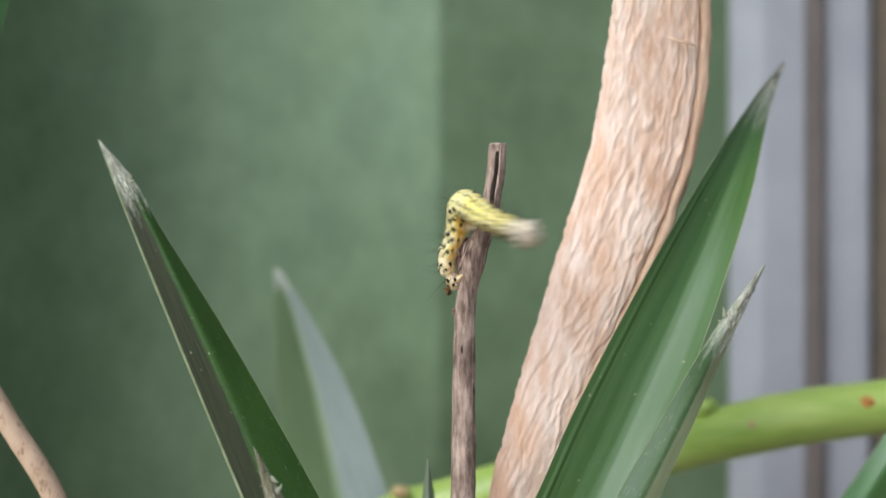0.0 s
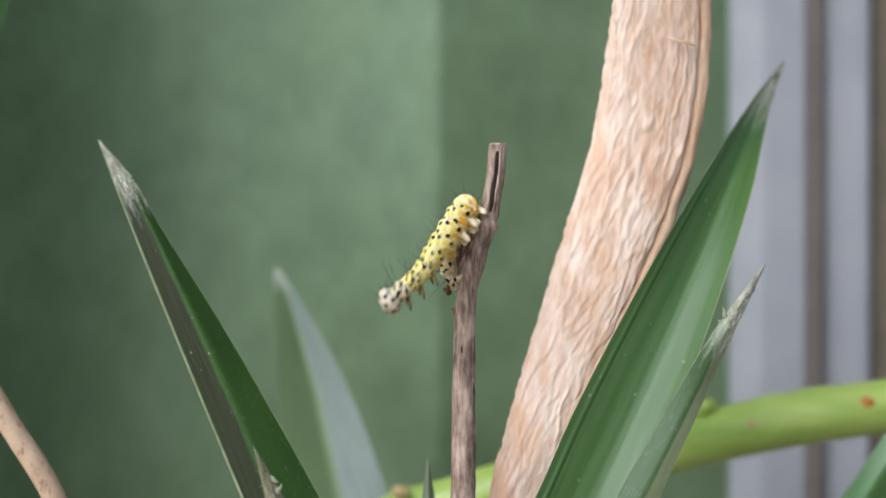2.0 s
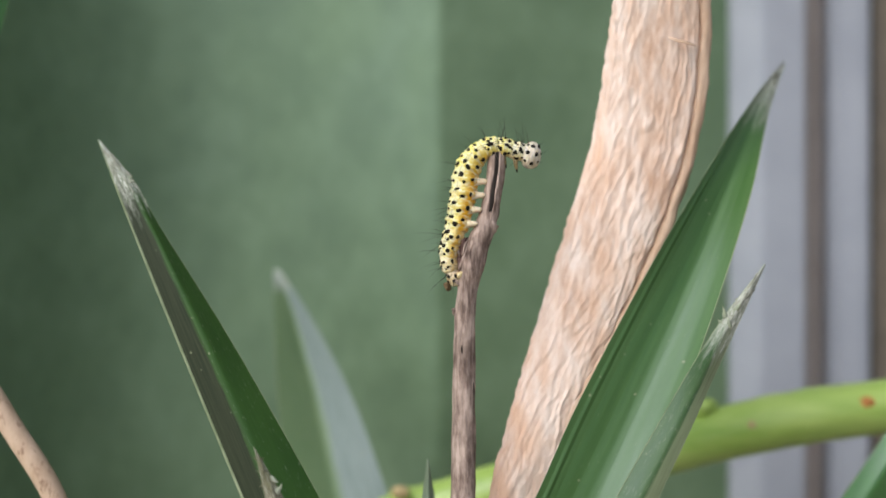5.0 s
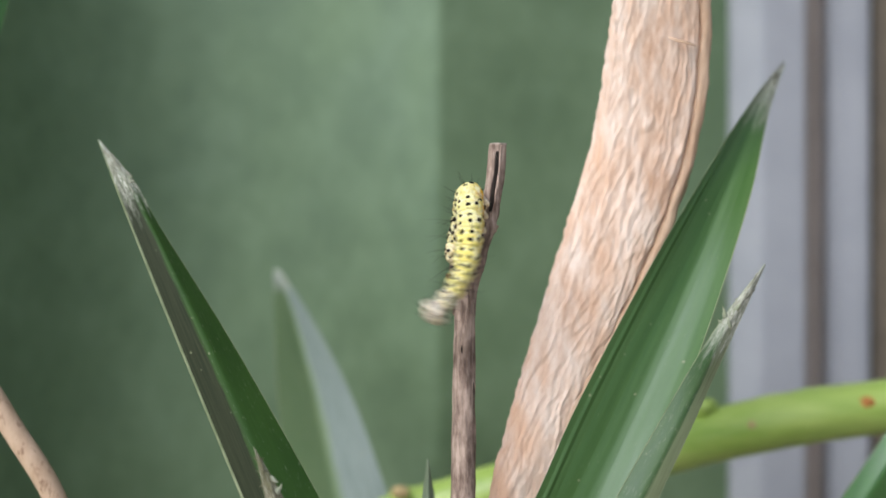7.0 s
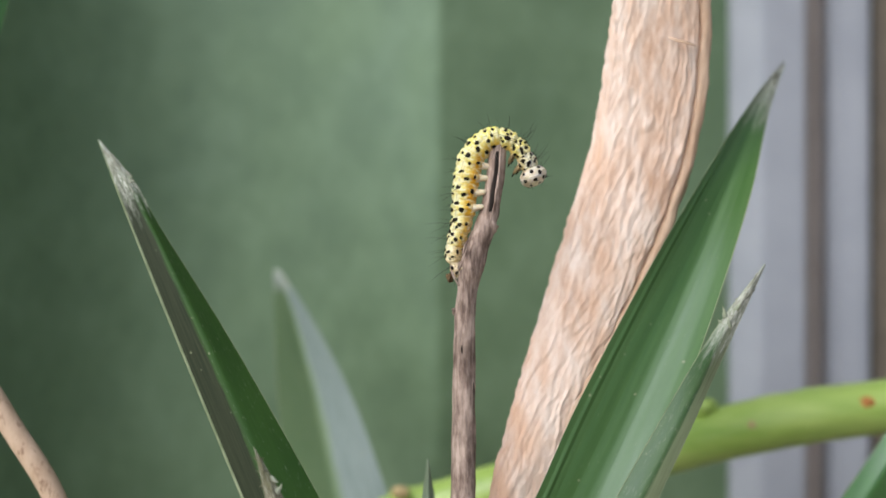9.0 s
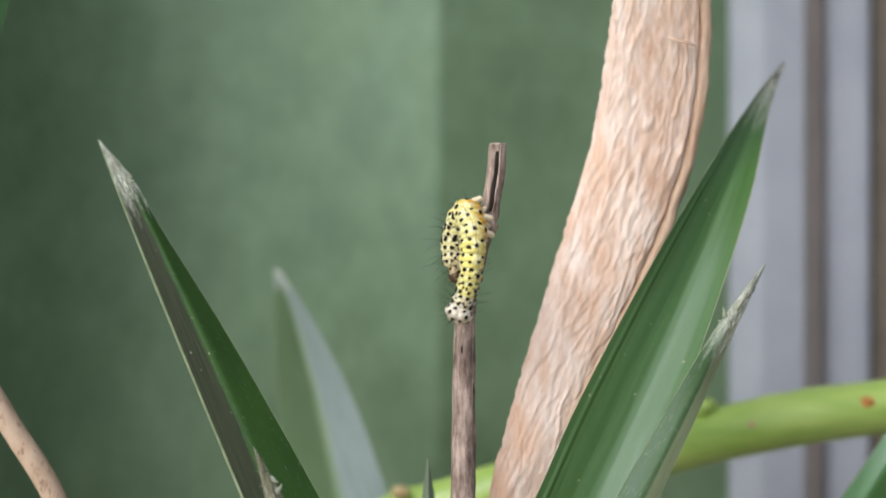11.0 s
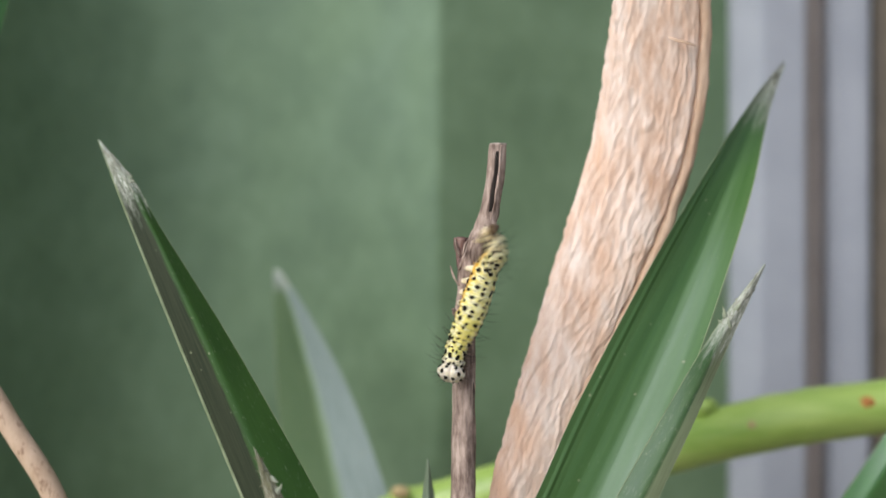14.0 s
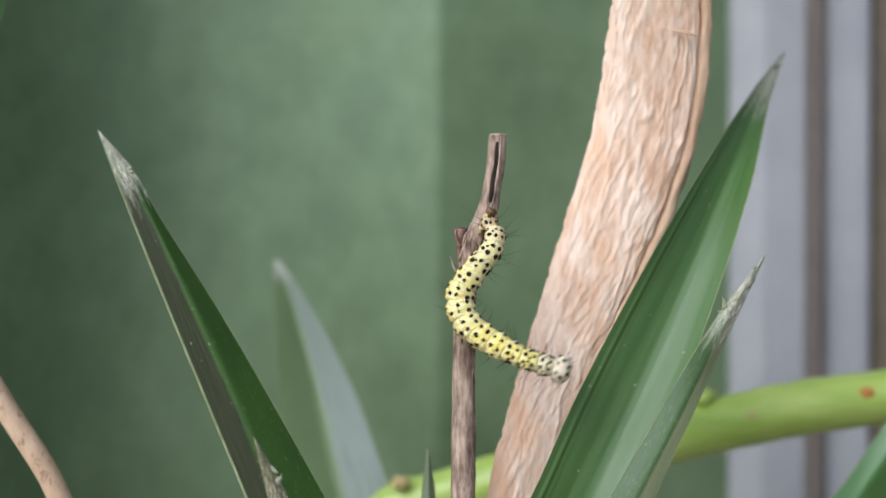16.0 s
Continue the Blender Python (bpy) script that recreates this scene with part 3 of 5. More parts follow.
knob((-9.8, 63.0, -55.6), (2.1, 1.8, 1.6), DRY_BUD, "bud", "withered tan bud on the stem")

# ---- the dry reed low beside the leaves ----
reed = new("dry_reed")
REED_PATH = [(-93.8, 8.0, -12.3), (-85.5, 8.0, -22.7), (-79.2, 8.0, -32.7), (-71.3, 8.0, -45.7), (-50, 12, -110), (-20, 22, -223)]
reed.location = mm(REED_PATH[-1])
tagged(reed, "dry tan speckled reed stem", "twig")
bm = bmesh.new()
path = [mm(p) for p in glide(REED_PATH, 90)]
tube(bm, path, [0.0021 + 0.0001 * noise.noise(Vector((i / 6, 0, 0))) for i in range(90)], 16, 1.0, 0.05)
bm.transform(Matrix.Translation(-reed.location))
part("reed_stem", bm, REED, reed)

# ---- the twig ----
twig = new("twig")
twig.location = mm((4, 6, -223))
tagged(twig, "broken grey-brown dead twig with a split hollow end", "twig")


def twig_part(name, points, radii, mat, label="", sides=28, rough=0.07, seed=0.0, flat=1.0, n=160):
    bm = bmesh.new()
    path = [mm(p) for p in glide(points, n)]
    rs = [np.interp(i / (n - 1), np.linspace(0, 1, len(radii)), radii) / 1000 for i in range(n)]
    tube(bm, path, rs, sides, flat, rough, seed)
    for v in bm.verts:   # fine lengthwise furrows
        q = v.co * 1000
        v.co += Vector((noise.noise(Vector((q.x * 2.2, q.y * 2.2, q.z * 0.18))), 0.8 * noise.noise(Vector((q.x * 2.2 + 9, q.y * 2.2, q.z * 0.18))), 0)) * 0.00016
    bm.transform(Matrix.Translation(-twig.location))
    return part(name, bm, mat, twig, label)


twig_part("shaft", [(5.0, 0.4, -2.7), (4.5, 0.0, -5.9), (4.0, 0.0, -10.4), (3.8, 0.0, -15.9), (3.7, 0.0, -29.9), (3.6, 0.0, -44.1), (4, 3, -110), (4, 6, -223)],
          [1.7, 2.15, 2.1, 2.0, 1.95, 1.9, 1.9, 2.1], TWIG)
twig_part("upper_shaft", [(9.7, 0.0, 18.4), (9.3, 0.0, 13.1), (8.5, 0.0, 8.1), (7.6, 0.0, 4.3), (5.9, 0.0, 0.1), (4.8, 0.0, -3.9), (4.3, 0.3, -7.4)],
          [1.5, 1.62, 1.62, 1.72, 2.05, 2.3, 1.75], TWIG, seed=5)
twig_part("cut_end", [(9.7, 0.0, 18.7), (9.7, 0.0, 18.4)], [1.38, 1.5], TWIG_END, "pale cut twig end", n=4, rough=0.3, seed=3)
twig_part("hollow_split", [(9.6, -1.4, 17.2), (9.2, -1.6, 13.0), (8.5, -1.6, 8.0), (7.9, -1.5, 4.7)], [0.3, 0.40, 0.42, 0.34], PITH,
          "dark hollow split along the twig", sides=10, rough=0.35, seed=8, flat=0.45)
for dx, w in ((-0.55, 0.17), (0.52, 0.2), (0.05, 0.1)):
    twig_part("split_lip", [(9.7 + dx, -1.3, 18.3), (9.25 + dx, -1.62, 13.0), (8.5 + dx * 1.05, -1.62, 8.0), (7.9 + dx * 0.8, -1.5, 4.9)], [w * 0.6, w, w * 1.1, w * 0.7], TWIG if w > 0.15 else PITH,
              "frayed edge of the split", sides=8, rough=0.5, seed=dx, n=60)
twig_part("node_ring", [(8.7, 0.0, 5.0), (8.0, 0.0, 4.2), (7.6, 0.0, 3.6)], [1.55, 1.74, 1.65], TWIG, "flaky raised twig node", n=14, rough=0.12, seed=2)
twig_part("broken_scale", [(3.2, 0.0, 2.0), (3.2, 0.3, 0.1), (3.5, 0.4, -2.1), (4.0, 0.4, -4.9)], [1.15, 0.9, 1.15, 1.0], SCALE_RED, "broken reddish bud scale", n=30, rough=0.45, seed=6)
for a, b, r in (((2.2, -0.5, 1.7), (3.1, -0.8, -1.4), 0.28), ((4.8, -0.6, 2.1), (3.4, -1.0, -1.1), 0.24), ((5.4, -0.9, 1.7), (2.8, -1.4, -3.7), 0.3), ((1.3, -0.6, -2.9), (2.8, -1.2, -6.4), 0.2)):
    m = tuple((p + q) / 2 + o for p, q, o in zip(a, b, (-0.25, -0.3, 0)))
    twig_part("bark_shred", [a, m, b], [r * 0.4, r, r * 0.7], TWIG, "", sides=8, rough=0.3, seed=a[0], n=16)
for p, r in (((1.9, -0.4, -10.5), 0.36), ((1.8, 0.0, -11.1), 0.3)):
    twig_part("bark_wart", [p, tuple(a + b for a, b in zip(p, (0.1, 0.1, -0.6)))], [r, r * 0.7], TWIG, "", sides=8, rough=0.3, n=6)
for p, l in (((3.3, -2.0, -17.6), 1.4), ((5.4, -1.1, -24.8), 2.6)):
    twig_part("bark_crack", [tuple(a + b for a, b in zip(p, (0, 0, l / 2))), p, tuple(a + b for a, b in zip(p, (0.05, 0, -l / 2)))], [0.06, 0.16, 0.06], PITH,
              "short black crack in the bark", sides=6, rough=0.2, n=10)


# ---- the caterpillar ----
def skin_material(name, top, flank, belly, rough=0.45, marks=0.5, cream=(0.88, 0.85, 0.60), line=0.0):
    """Soft skin: paler above, warmer below, cream wrinkles between yellow; a broken dark double line along each side."""
    m, nodes, links, b = material(name, rough, 0.35)
    tc = nodes.new("ShaderNodeTexCoord")
    sep = nodes.new("ShaderNodeSeparateXYZ")
    links.new(tc.outputs["Object"], sep.inputs[0])
    wide = nodes.new("ShaderNodeMath")
    wide.operation = "ABSOLUTE"
    links.new(sep.outputs[1], wide.inputs[0])
    round_at = nodes.new("ShaderNodeMath")
    round_at.operation = "ARCTAN2"
    links.new(wide.outputs[0], round_at.inputs[0])
    links.new(sep.outputs[2], round_at.inputs[1])
    mr = node(nodes, "ShaderNodeMapRange")
    mr.inputs[2].default_value = math.pi
    links.new(round_at.outputs[0], mr.inputs[0])
    c = ramp(nodes, links, mr.outputs[0], [(0.24, top), (0.50, flank), (0.64, belly)])
    pale = grain(nodes, links, "Object", 780, (1.7, 1, 1), 4, 0.6)
    c = mix(nodes, links, ramp(nodes, links, pale, [(0.44, (0, 0, 0)), (0.58, (0.7,) * 3)]), c, cream)
    g = grain(nodes, links, "Object", 1500, (1.8, 1, 1), 4, 0.65)
    c = mix(nodes, links, 0.5, c, ramp(nodes, links, g, [(0.33, (0.62, 0.55, 0.34)), (0.46, (0.95, 0.93, 0.86)), (0.55, (1, 1, 1))]), "MULTIPLY")
    speck = grain(nodes, links, "Object", 1900, (1.3, 1, 1), 3, 0.6)
    c = mix(nodes, links, ramp(nodes, links, speck, [(0.60, (0, 0, 0)), (0.66, (marks,) * 3)]), c, (0.10, 0.07, 0.025))
    if line:
        rails = ramp(nodes, links, mr.outputs[0], [(0.30, (0, 0, 0)), (0.325, (line,) * 3), (0.345, (0, 0, 0)), (0.365, (0, 0, 0)), (0.385, (line,) * 3), (0.405, (0, 0, 0))])
        broken = ramp(nodes, links, grain(nodes, links, "Object", 900, (1, 1, 1), 2), [(0.40, (0, 0, 0)), (0.52, (1, 1, 1))])
        c = mix(nodes, links, mix(nodes, links, 1.0, rails, broken, "MULTIPLY"), c, (0.07, 0.05, 0.02))
    links.new(c, b.inputs["Base Color"])
    b.inputs["Subsurface Weight"].default_value = 0.2
    b.inputs["Subsurface Radius"].default_value = (1.0, 0.75, 0.3)
    b.inputs["Subsurface Scale"].default_value = 0.0006
    fold = grain(nodes, links, "Object", 1100, (2.4, 0.6, 0.6), 3)
    bump(nodes, links, b, fold, 0.8, 0.0005)
    return m


SKIN = skin_material("caterpillar_skin", (0.84, 0.76, 0.21), (0.82, 0.68, 0.18), (0.78, 0.52, 0.06), marks=0.2, line=0.5)
FRONT_SKIN = skin_material("caterpillar_front_skin", (0.84, 0.76, 0.24), (0.82, 0.71, 0.21), (0.76, 0.58, 0.14), marks=0.7, line=0.9)
NECK_SKIN = skin_material("caterpillar_neck_skin", (0.80, 0.74, 0.50), (0.78, 0.70, 0.44), (0.66, 0.52, 0.24), marks=0.95, cream=(0.86, 0.83, 0.72), line=0.9)
MID_SKIN = skin_material("caterpillar_middle_skin", (0.85, 0.79, 0.34), (0.83, 0.68, 0.17), (0.76, 0.40, 0.015), marks=0.25, line=0.4)
HIND_SKIN = skin_material("caterpillar_hind_skin", (0.86, 0.80, 0.40), (0.84, 0.74, 0.31), (0.76, 0.48, 0.10), marks=0.5, cream=(0.90, 0.87, 0.64), line=0.6)
REAR_SKIN = skin_material("caterpillar_rear_skin", (0.84, 0.73, 0.43), (0.80, 0.68, 0.38), (0.70, 0.52, 0.24), marks=0.8, cream=(0.88, 0.82, 0.60))
ANAL_SKIN = skin_material("caterpillar_anal_skin", (0.60, 0.47, 0.25), (0.70, 0.58, 0.38), (0.68, 0.55, 0.38), marks=0.9, cream=(0.80, 0.68, 0.50))
HEAD_SKIN = skin_material("caterpillar_head_shell", (0.72, 0.65, 0.53), (0.72, 0.64, 0.51), (0.60, 0.50, 0.37), 0.32, 0.4, (0.80, 0.75, 0.64))
SHIELD = wood_material("caterpillar_anal_shield", [(0.36, (0.04, 0.023, 0.011)), (0.52, (0.16, 0.10, 0.048)), (0.68, (0.40, 0.29, 0.16))], 1300, (1, 1, 1), 0.6, 0.0005)
LEG_SHELL = wood_material("caterpillar_leg_shell", [(0.36, (0.06, 0.04, 0.018)), (0.5, (0.28, 0.20, 0.09)), (0.64, (0.55, 0.43, 0.24))], 1200, (1, 1, 1), 0.45, 0.0002)
LEG_SKIN = skin_material("caterpillar_proleg", (0.80, 0.58, 0.20), (0.81, 0.63, 0.34), (0.82, 0.70, 0.50), marks=0.0, cream=(0.84, 0.74, 0.56))
SPOT, *_ = material("caterpillar_spot", 0.6, 0.15)
SPOT.node_tree.nodes["Principled BSDF"].inputs["Base Color"].default_value = (0.011, 0.008, 0.005, 1)
HAIR, *_ = material("caterpillar_hair", 0.5, 0.3)
HAIR.node_tree.nodes["Principled BSDF"].inputs["Base Color"].default_value = (0.02, 0.018, 0.015, 1)

RADII = [1.35, 1.72, 1.95, 2.08, 2.2, 2.32, 2.38, 2.36, 2.28, 2.14, 1.94, 1.82, 1.82]
HALVES = [1.7, 1.92, 2.1, 2.28, 2.36, 2.4, 2.4, 2.4, 2.4, 2.36, 2.26, 2.1, 1.75]


BROAD, LOW = 1.06, 0.93   # the body is a little wider than high


def ring_radius(R, x, half=2.5):
    """Radius of a segment at x from its middle: a barrel with two soft folds."""
    f = max(0.0, 1 - abs(x / half) ** 2.7) ** (1 / 2.4)
    return R * f * (1 + 0.045 * math.cos(x * 4.6))


def girth(i, c):
    """How high a segment stands over, or hangs under, its middle line: the segments with prolegs sag."""
    return LOW if c > 0 else 1.12 if 3 < i < 9 else LOW


def on_skin(R, x, deg, half, i):
    r = ring_radius(R, x, half)
    a = radians(deg)
    return Vector((x, math.sin(a) * r * BROAD, math.cos(a) * r * girth(i, math.cos(a))))


def spot_mesh(seed):
    """A low uneven domed disc, one unit wide, that faces z."""
    bm = bmesh.new()
    ring = []
    for f, h in ((1.0, -0.35), (0.96, 0.02), (0.72, 0.2), (0.3, 0.32)):
        ring.append([])
        for i in range(10):
            a = math.tau * i / 10
            r = f * (1 + 0.35 * noise.noise(Vector((math.cos(a) * 1.3, math.sin(a) * 1.3, seed * 3.7))))
            ring[-1].append(bm.verts.new((math.cos(a) * r, math.sin(a) * r, h)))
    grid_faces(bm, ring, wrap=True)
    bm.faces.new(ring[-1])
    me = bpy.data.meshes.new("spot")
    bm.to_mesh(me)
    bm.free()
    me.materials.append(SPOT)
    me.shade_smooth()
    return me


SPOT_MESHES = [spot_mesh(k) for k in range(7)]
spot_count = [0]


def spot_on(parent, p, out, r, wide=1.0):
    spot_count[0] += 1
    ob = new("spot", SPOT_MESHES[spot_count[0] % 7])
    ob.parent = parent
    turn = out.to_track_quat("Z", "X").to_matrix().to_4x4()
    ob.matrix_basis = Matrix.Translation(p / 1000) @ turn @ Matrix.Diagonal((r / 1000, r * wide / 1000, 0.00036, 1))


def hair_on(bm, p, d, length, w=0.05):
    s = d.orthogonal().normalized()
    t = d.cross(s).normalized()
    bend_to = Vector((-0.25, 0, 0.1)) * length
    rows = []
    for f in (0, 0.35, 0.7):
        c = p + d * length * f + bend_to * f * f
        rows.append([bm.verts.new((c + (s * math.cos(a) + t * math.sin(a)) * w * (1 - 0.75 * f)) / 1000) for a in (0, 2.09, 4.19)])
    grid_faces(bm, rows, wrap=True)
    top = bm.verts.new((p + d * length + bend_to) / 1000)
    for i in range(3):
        bm.faces.new((rows[-1][i], rows[-1][(i + 1) % 3], top))


crawler = new("caterpillar")
crawler.location = mm((2.6, 0.0, -3.9))
tagged(crawler, "yellow black-spotted hairy caterpillar with white head on a twig", "caterpillar")
chain = []
rng = random.Random(4)
for i, R in enumerate(RADII):
    bm = bmesh.new()
    rows = []
    N = 22
    for k in range(N + 1):
        x = -HALVES[i] * math.cos(math.pi * k / N)
        r = max(ring_radius(R, x, HALVES[i]), 0.02)
        rows.append([bm.verts.new(Vector((x, math.sin(a) * r * BROAD, math.cos(a) * r * girth(i, math.cos(a))))
                                  * (1 + 0.095 * noise.noise(Vector((x * 1.9 + 9 * i, math.sin(a) * 1.8, math.cos(a) * 1.8)))) / 1000) for a in [math.tau * j / 28 for j in range(28)]])
    grid_faces(bm, rows, wrap=True)
    bm.faces.new(rows[0][::-1])
    bm.faces.new(rows[-1])
    bmesh.ops.recalc_face_normals(bm, faces=bm.faces)
    seg = part("body_segment", bm, ANAL_SKIN if i == 0 else REAR_SKIN if i == 1 else HIND_SKIN if i < 4 else MID_SKIN if i < 8 else SKIN if i < 10 else FRONT_SKIN if i < 12 else NECK_SKIN, crawler,
               "brownish last segment" if i == 0 else "pale tan rear segment" if i == 1 else "")
    chain.append(seg)
    hairs = bmesh.new()
    plan = [(25, 0.62, 0.42), (21, -0.62, 0.46), (60, 0.3, 0.46), (86, -0.45, 0.44), (120, 0.1, 0.40)]
    if i in (1, 2, 3, 10, 11, 12):
        plan += [(42, -0.2, 0.26), (74, -1.0, 0.24)]
    if i in (11, 12):
        plan += [(108, 1.0, 0.28), (52, -1.1, 0.3), (10, 0.15, 0.26), (70, 0.9, 0.3)]
    for deg, x, r in plan:
        for side in (1, -1):
            d = deg * side + rng.uniform(-4, 4)
            xx = x + rng.uniform(-0.18, 0.18)
            p = on_skin(R, xx, d, HALVES[i], i)
            out = Vector((0, p.y, p.z))
            spot_on(seg, p, out, r * rng.uniform(0.7, 1.05) * (0.95 if i < 2 else 1.14 if i < 9 else 0.98), rng.uniform(0.8, 1.35))
            if rng.random() < 0.55:
                way = (out.normalized() + Vector((rng.uniform(-0.5, 0.35), rng.uniform(-0.25, 0.25), rng.uniform(-0.1, 0.35)))).normalized()
                hair_on(hairs, p, way, rng.uniform(1.6, 3.4) * (1.5 if i < 5 or i > 10 else 1))
    tagged(part("hairs", hairs, HAIR, seg, "sparse stiff dark hairs"), kind="stuff")
    if i in (0, 4, 5, 6, 7):
        for side in (1, -1):
            bm = bmesh.new()
            a = Vector((-0.15, side * 0.75, -R * 0.62))
            b = Vector((0.1, side * 1.05, -R * girth(i, -1) - 0.1))
            c = Vector((0.3, side * 1.0, -R * girth(i, -1) - 1.1))
            small = 0.5 if i == 0 else 0.8
            path = glide([a, b, c, c + Vector((0.05, 0, -0.22))], 12)
            bulge = (1.2, 1.14, 1.05, 0.95, 0.86, 0.78, 0.71, 0.66, 0.63, 0.62, 0.52, 0.28)
            tube(bm, [p / 1000 for p in path], [small * q / 1000 for q in bulge], 14, 1.0, 0.22, i + side)
            part("proleg", bm, LEG_SKIN if i else REAR_SKIN, seg, "stubby cream proleg")
    if i >= 10:
        for side in (1, -1):
            bm = bmesh.new()
            a = Vector((0.1, side * 0.8, -R * 0.75))
            b = Vector((0.5, side * 1.3, -R - 0.6))
            c = Vector((0.95, side * 1.05, -R - 1.5))
            tube(bm, [p / 1000 for p in (a, (a + b) / 2, b, (b + c) / 2, c)], [0.0005, 0.0004, 0.00032, 0.0002, 0.00007], 10)
            leg = part("true_leg", bm, LEG_SHELL, seg, "short pointed leg")
            bm = bmesh.new()
            tube(bm, [p / 1000 for p in ((b + c) / 2, c, c + Vector((0.12, 0, -0.2)))], [0.00023, 0.00012, 0.00003], 8)
            part("claw", bm, SPOT, leg, "dark claw")

# head: two pale lobes with dark dots, dark mouth
bm = bmesh.new()
bmesh.ops.create_uvsphere(bm, u_segments=36, v_segments=24, radius=1)
for v in bm.verts:
    c = v.co
    lobe = 1 - 0.10 * math.exp(-(c.y / 0.14) ** 2) * (1 if c.z > -0.2 else 0.3)
    v.co = Vector((c.x * 1.85 * lobe, c.y * 2.5 * (1 - 0.14 * max(0, c.x)), c.z * 2.45 * lobe - 0.25 * max(0, c.x))) / 1000
head = part("head", bm, HEAD_SKIN, crawler, "off-white shiny head with black dots")
hairs = bmesh.new()


def head_point(az, el):
    d = Vector((math.cos(el) * math.cos(az), math.cos(el) * math.sin(az), math.sin(el)))
    return Vector((d.x * 1.85 * 0.97, d.y * 2.5 * (1 - 0.14 * max(0, d.x)), d.z * 2.45 - 0.25 * max(0, d.x))), d


for az, el, r in ((32, 58, 0.30), (100, 52, 0.33), (24, 26, 0.22), (64, 22, 0.34), (118, 18, 0.32), (40, -8, 0.26), (78, -22, 0.32), (150, 48, 0.26), (120, -20, 0.24)):
    for side in (1, -1):
        p, d = head_point(radians(az * side), radians(el))
        spot_on(head, p, d, r * 1.25)
        if rng.random() < 0.6:
            hair_on(hairs, p, (d + Vector((0.2, 0, 0.3))).normalized(), rng.uniform(1.2, 2.4))
tagged(part("hairs", hairs, HAIR, head, "sparse dark hairs"), kind="stuff")
bm = bmesh.new()
bmesh.ops.create_uvsphere(bm, u_segments=16, v_segments=10, radius=1)
for v in bm.verts:
    v.co = Vector((v.co.x * 0.7 + 0.85, v.co.y * 0.85, v.co.z * 0.65 - 1.45)) * (1 + 0.2 * noise.noise(v.co * 2.5)) / 1000
part("mouthparts", bm, BROWN_TIP, head, "brown mouthparts")
chain.append(head)

# frass stuck to the rear end
bm = bmesh.new()
bmesh.ops.create_icosphere(bm, subdivisions=3, radius=1)
for v in bm.verts:
    v.co = v.co * (1 + 0.55 * noise.noise(v.co * 1.6) + 0.3 * noise.noise(v.co * 4.5)) * 0.85
    v.co = Vector((v.co.x * 1.0 - 1.15, v.co.y * 1.1, v.co.z * 0.7 + 1.6)) / 1000
part("anal_shield", bm, SHIELD, chain[0], "dark brown rough plate on the last segment")


# ---- movement ----
BACK = (-1.0, 0.12, 0.0)
COIL = (-0.2, -0.95, 0.0)    # the rear curled up, its back to the open side
INWARD = (-0.5, -0.72, -0.48)   # in a coil the back faces into the loop, the prolegs stand outside
POSES = []


def bend(t, tail_up, head_up, points, coil=(0.0, 0.0, 0.0)):
    """The caterpillar at t seconds: places of its middle line from tail to head in millimetres, and where its back faces at both ends, or all along a coil."""
    POSES.append((t, Vector(tail_up), Vector(head_up), glide(points, 24), Vector(coil)))


def between(t):
    """Poses between the given ones: each place of the line goes smoothly on its way."""
    k = 0
    while k < len(POSES) - 2 and POSES[k + 1][0] < t:
        k += 1
    (t0, a0, b0, p0, c0), (t1, a1, b1, p1, c1) = POSES[k], POSES[k + 1]
    f = min(1.0, max(0.0, (t - t0) / (t1 - t0)))
    h = t1 - t0
    pm = POSES[max(k - 1, 0)]
    pn = POSES[min(k + 2, len(POSES) - 1)]
    line = []
    for i in range(24):
        m0 = (p1[i] - pm[3][i]) / max(t1 - pm[0], 1e-6) * h
        m1 = (pn[3][i] - p0[i]) / max(pn[0] - t0, 1e-6) * h
        for m in (m0, m1):   # no overshoot past the next place
            far = (p1[i] - p0[i]).length * 1.5
            if m.length > far:
                m *= far / max(m.length, 1e-9)
        line.append((2 * f ** 3 - 3 * f ** 2 + 1) * p0[i] + (f ** 3 - 2 * f ** 2 + f) * m0 + (3 * f ** 2 - 2 * f ** 3) * p1[i] + (f ** 3 - f ** 2) * m1)
    g = 3 * f * f - 2 * f ** 3
    return line, a0.lerp(a1, g), b0.lerp(b1, g), c0.lerp(c1, g)


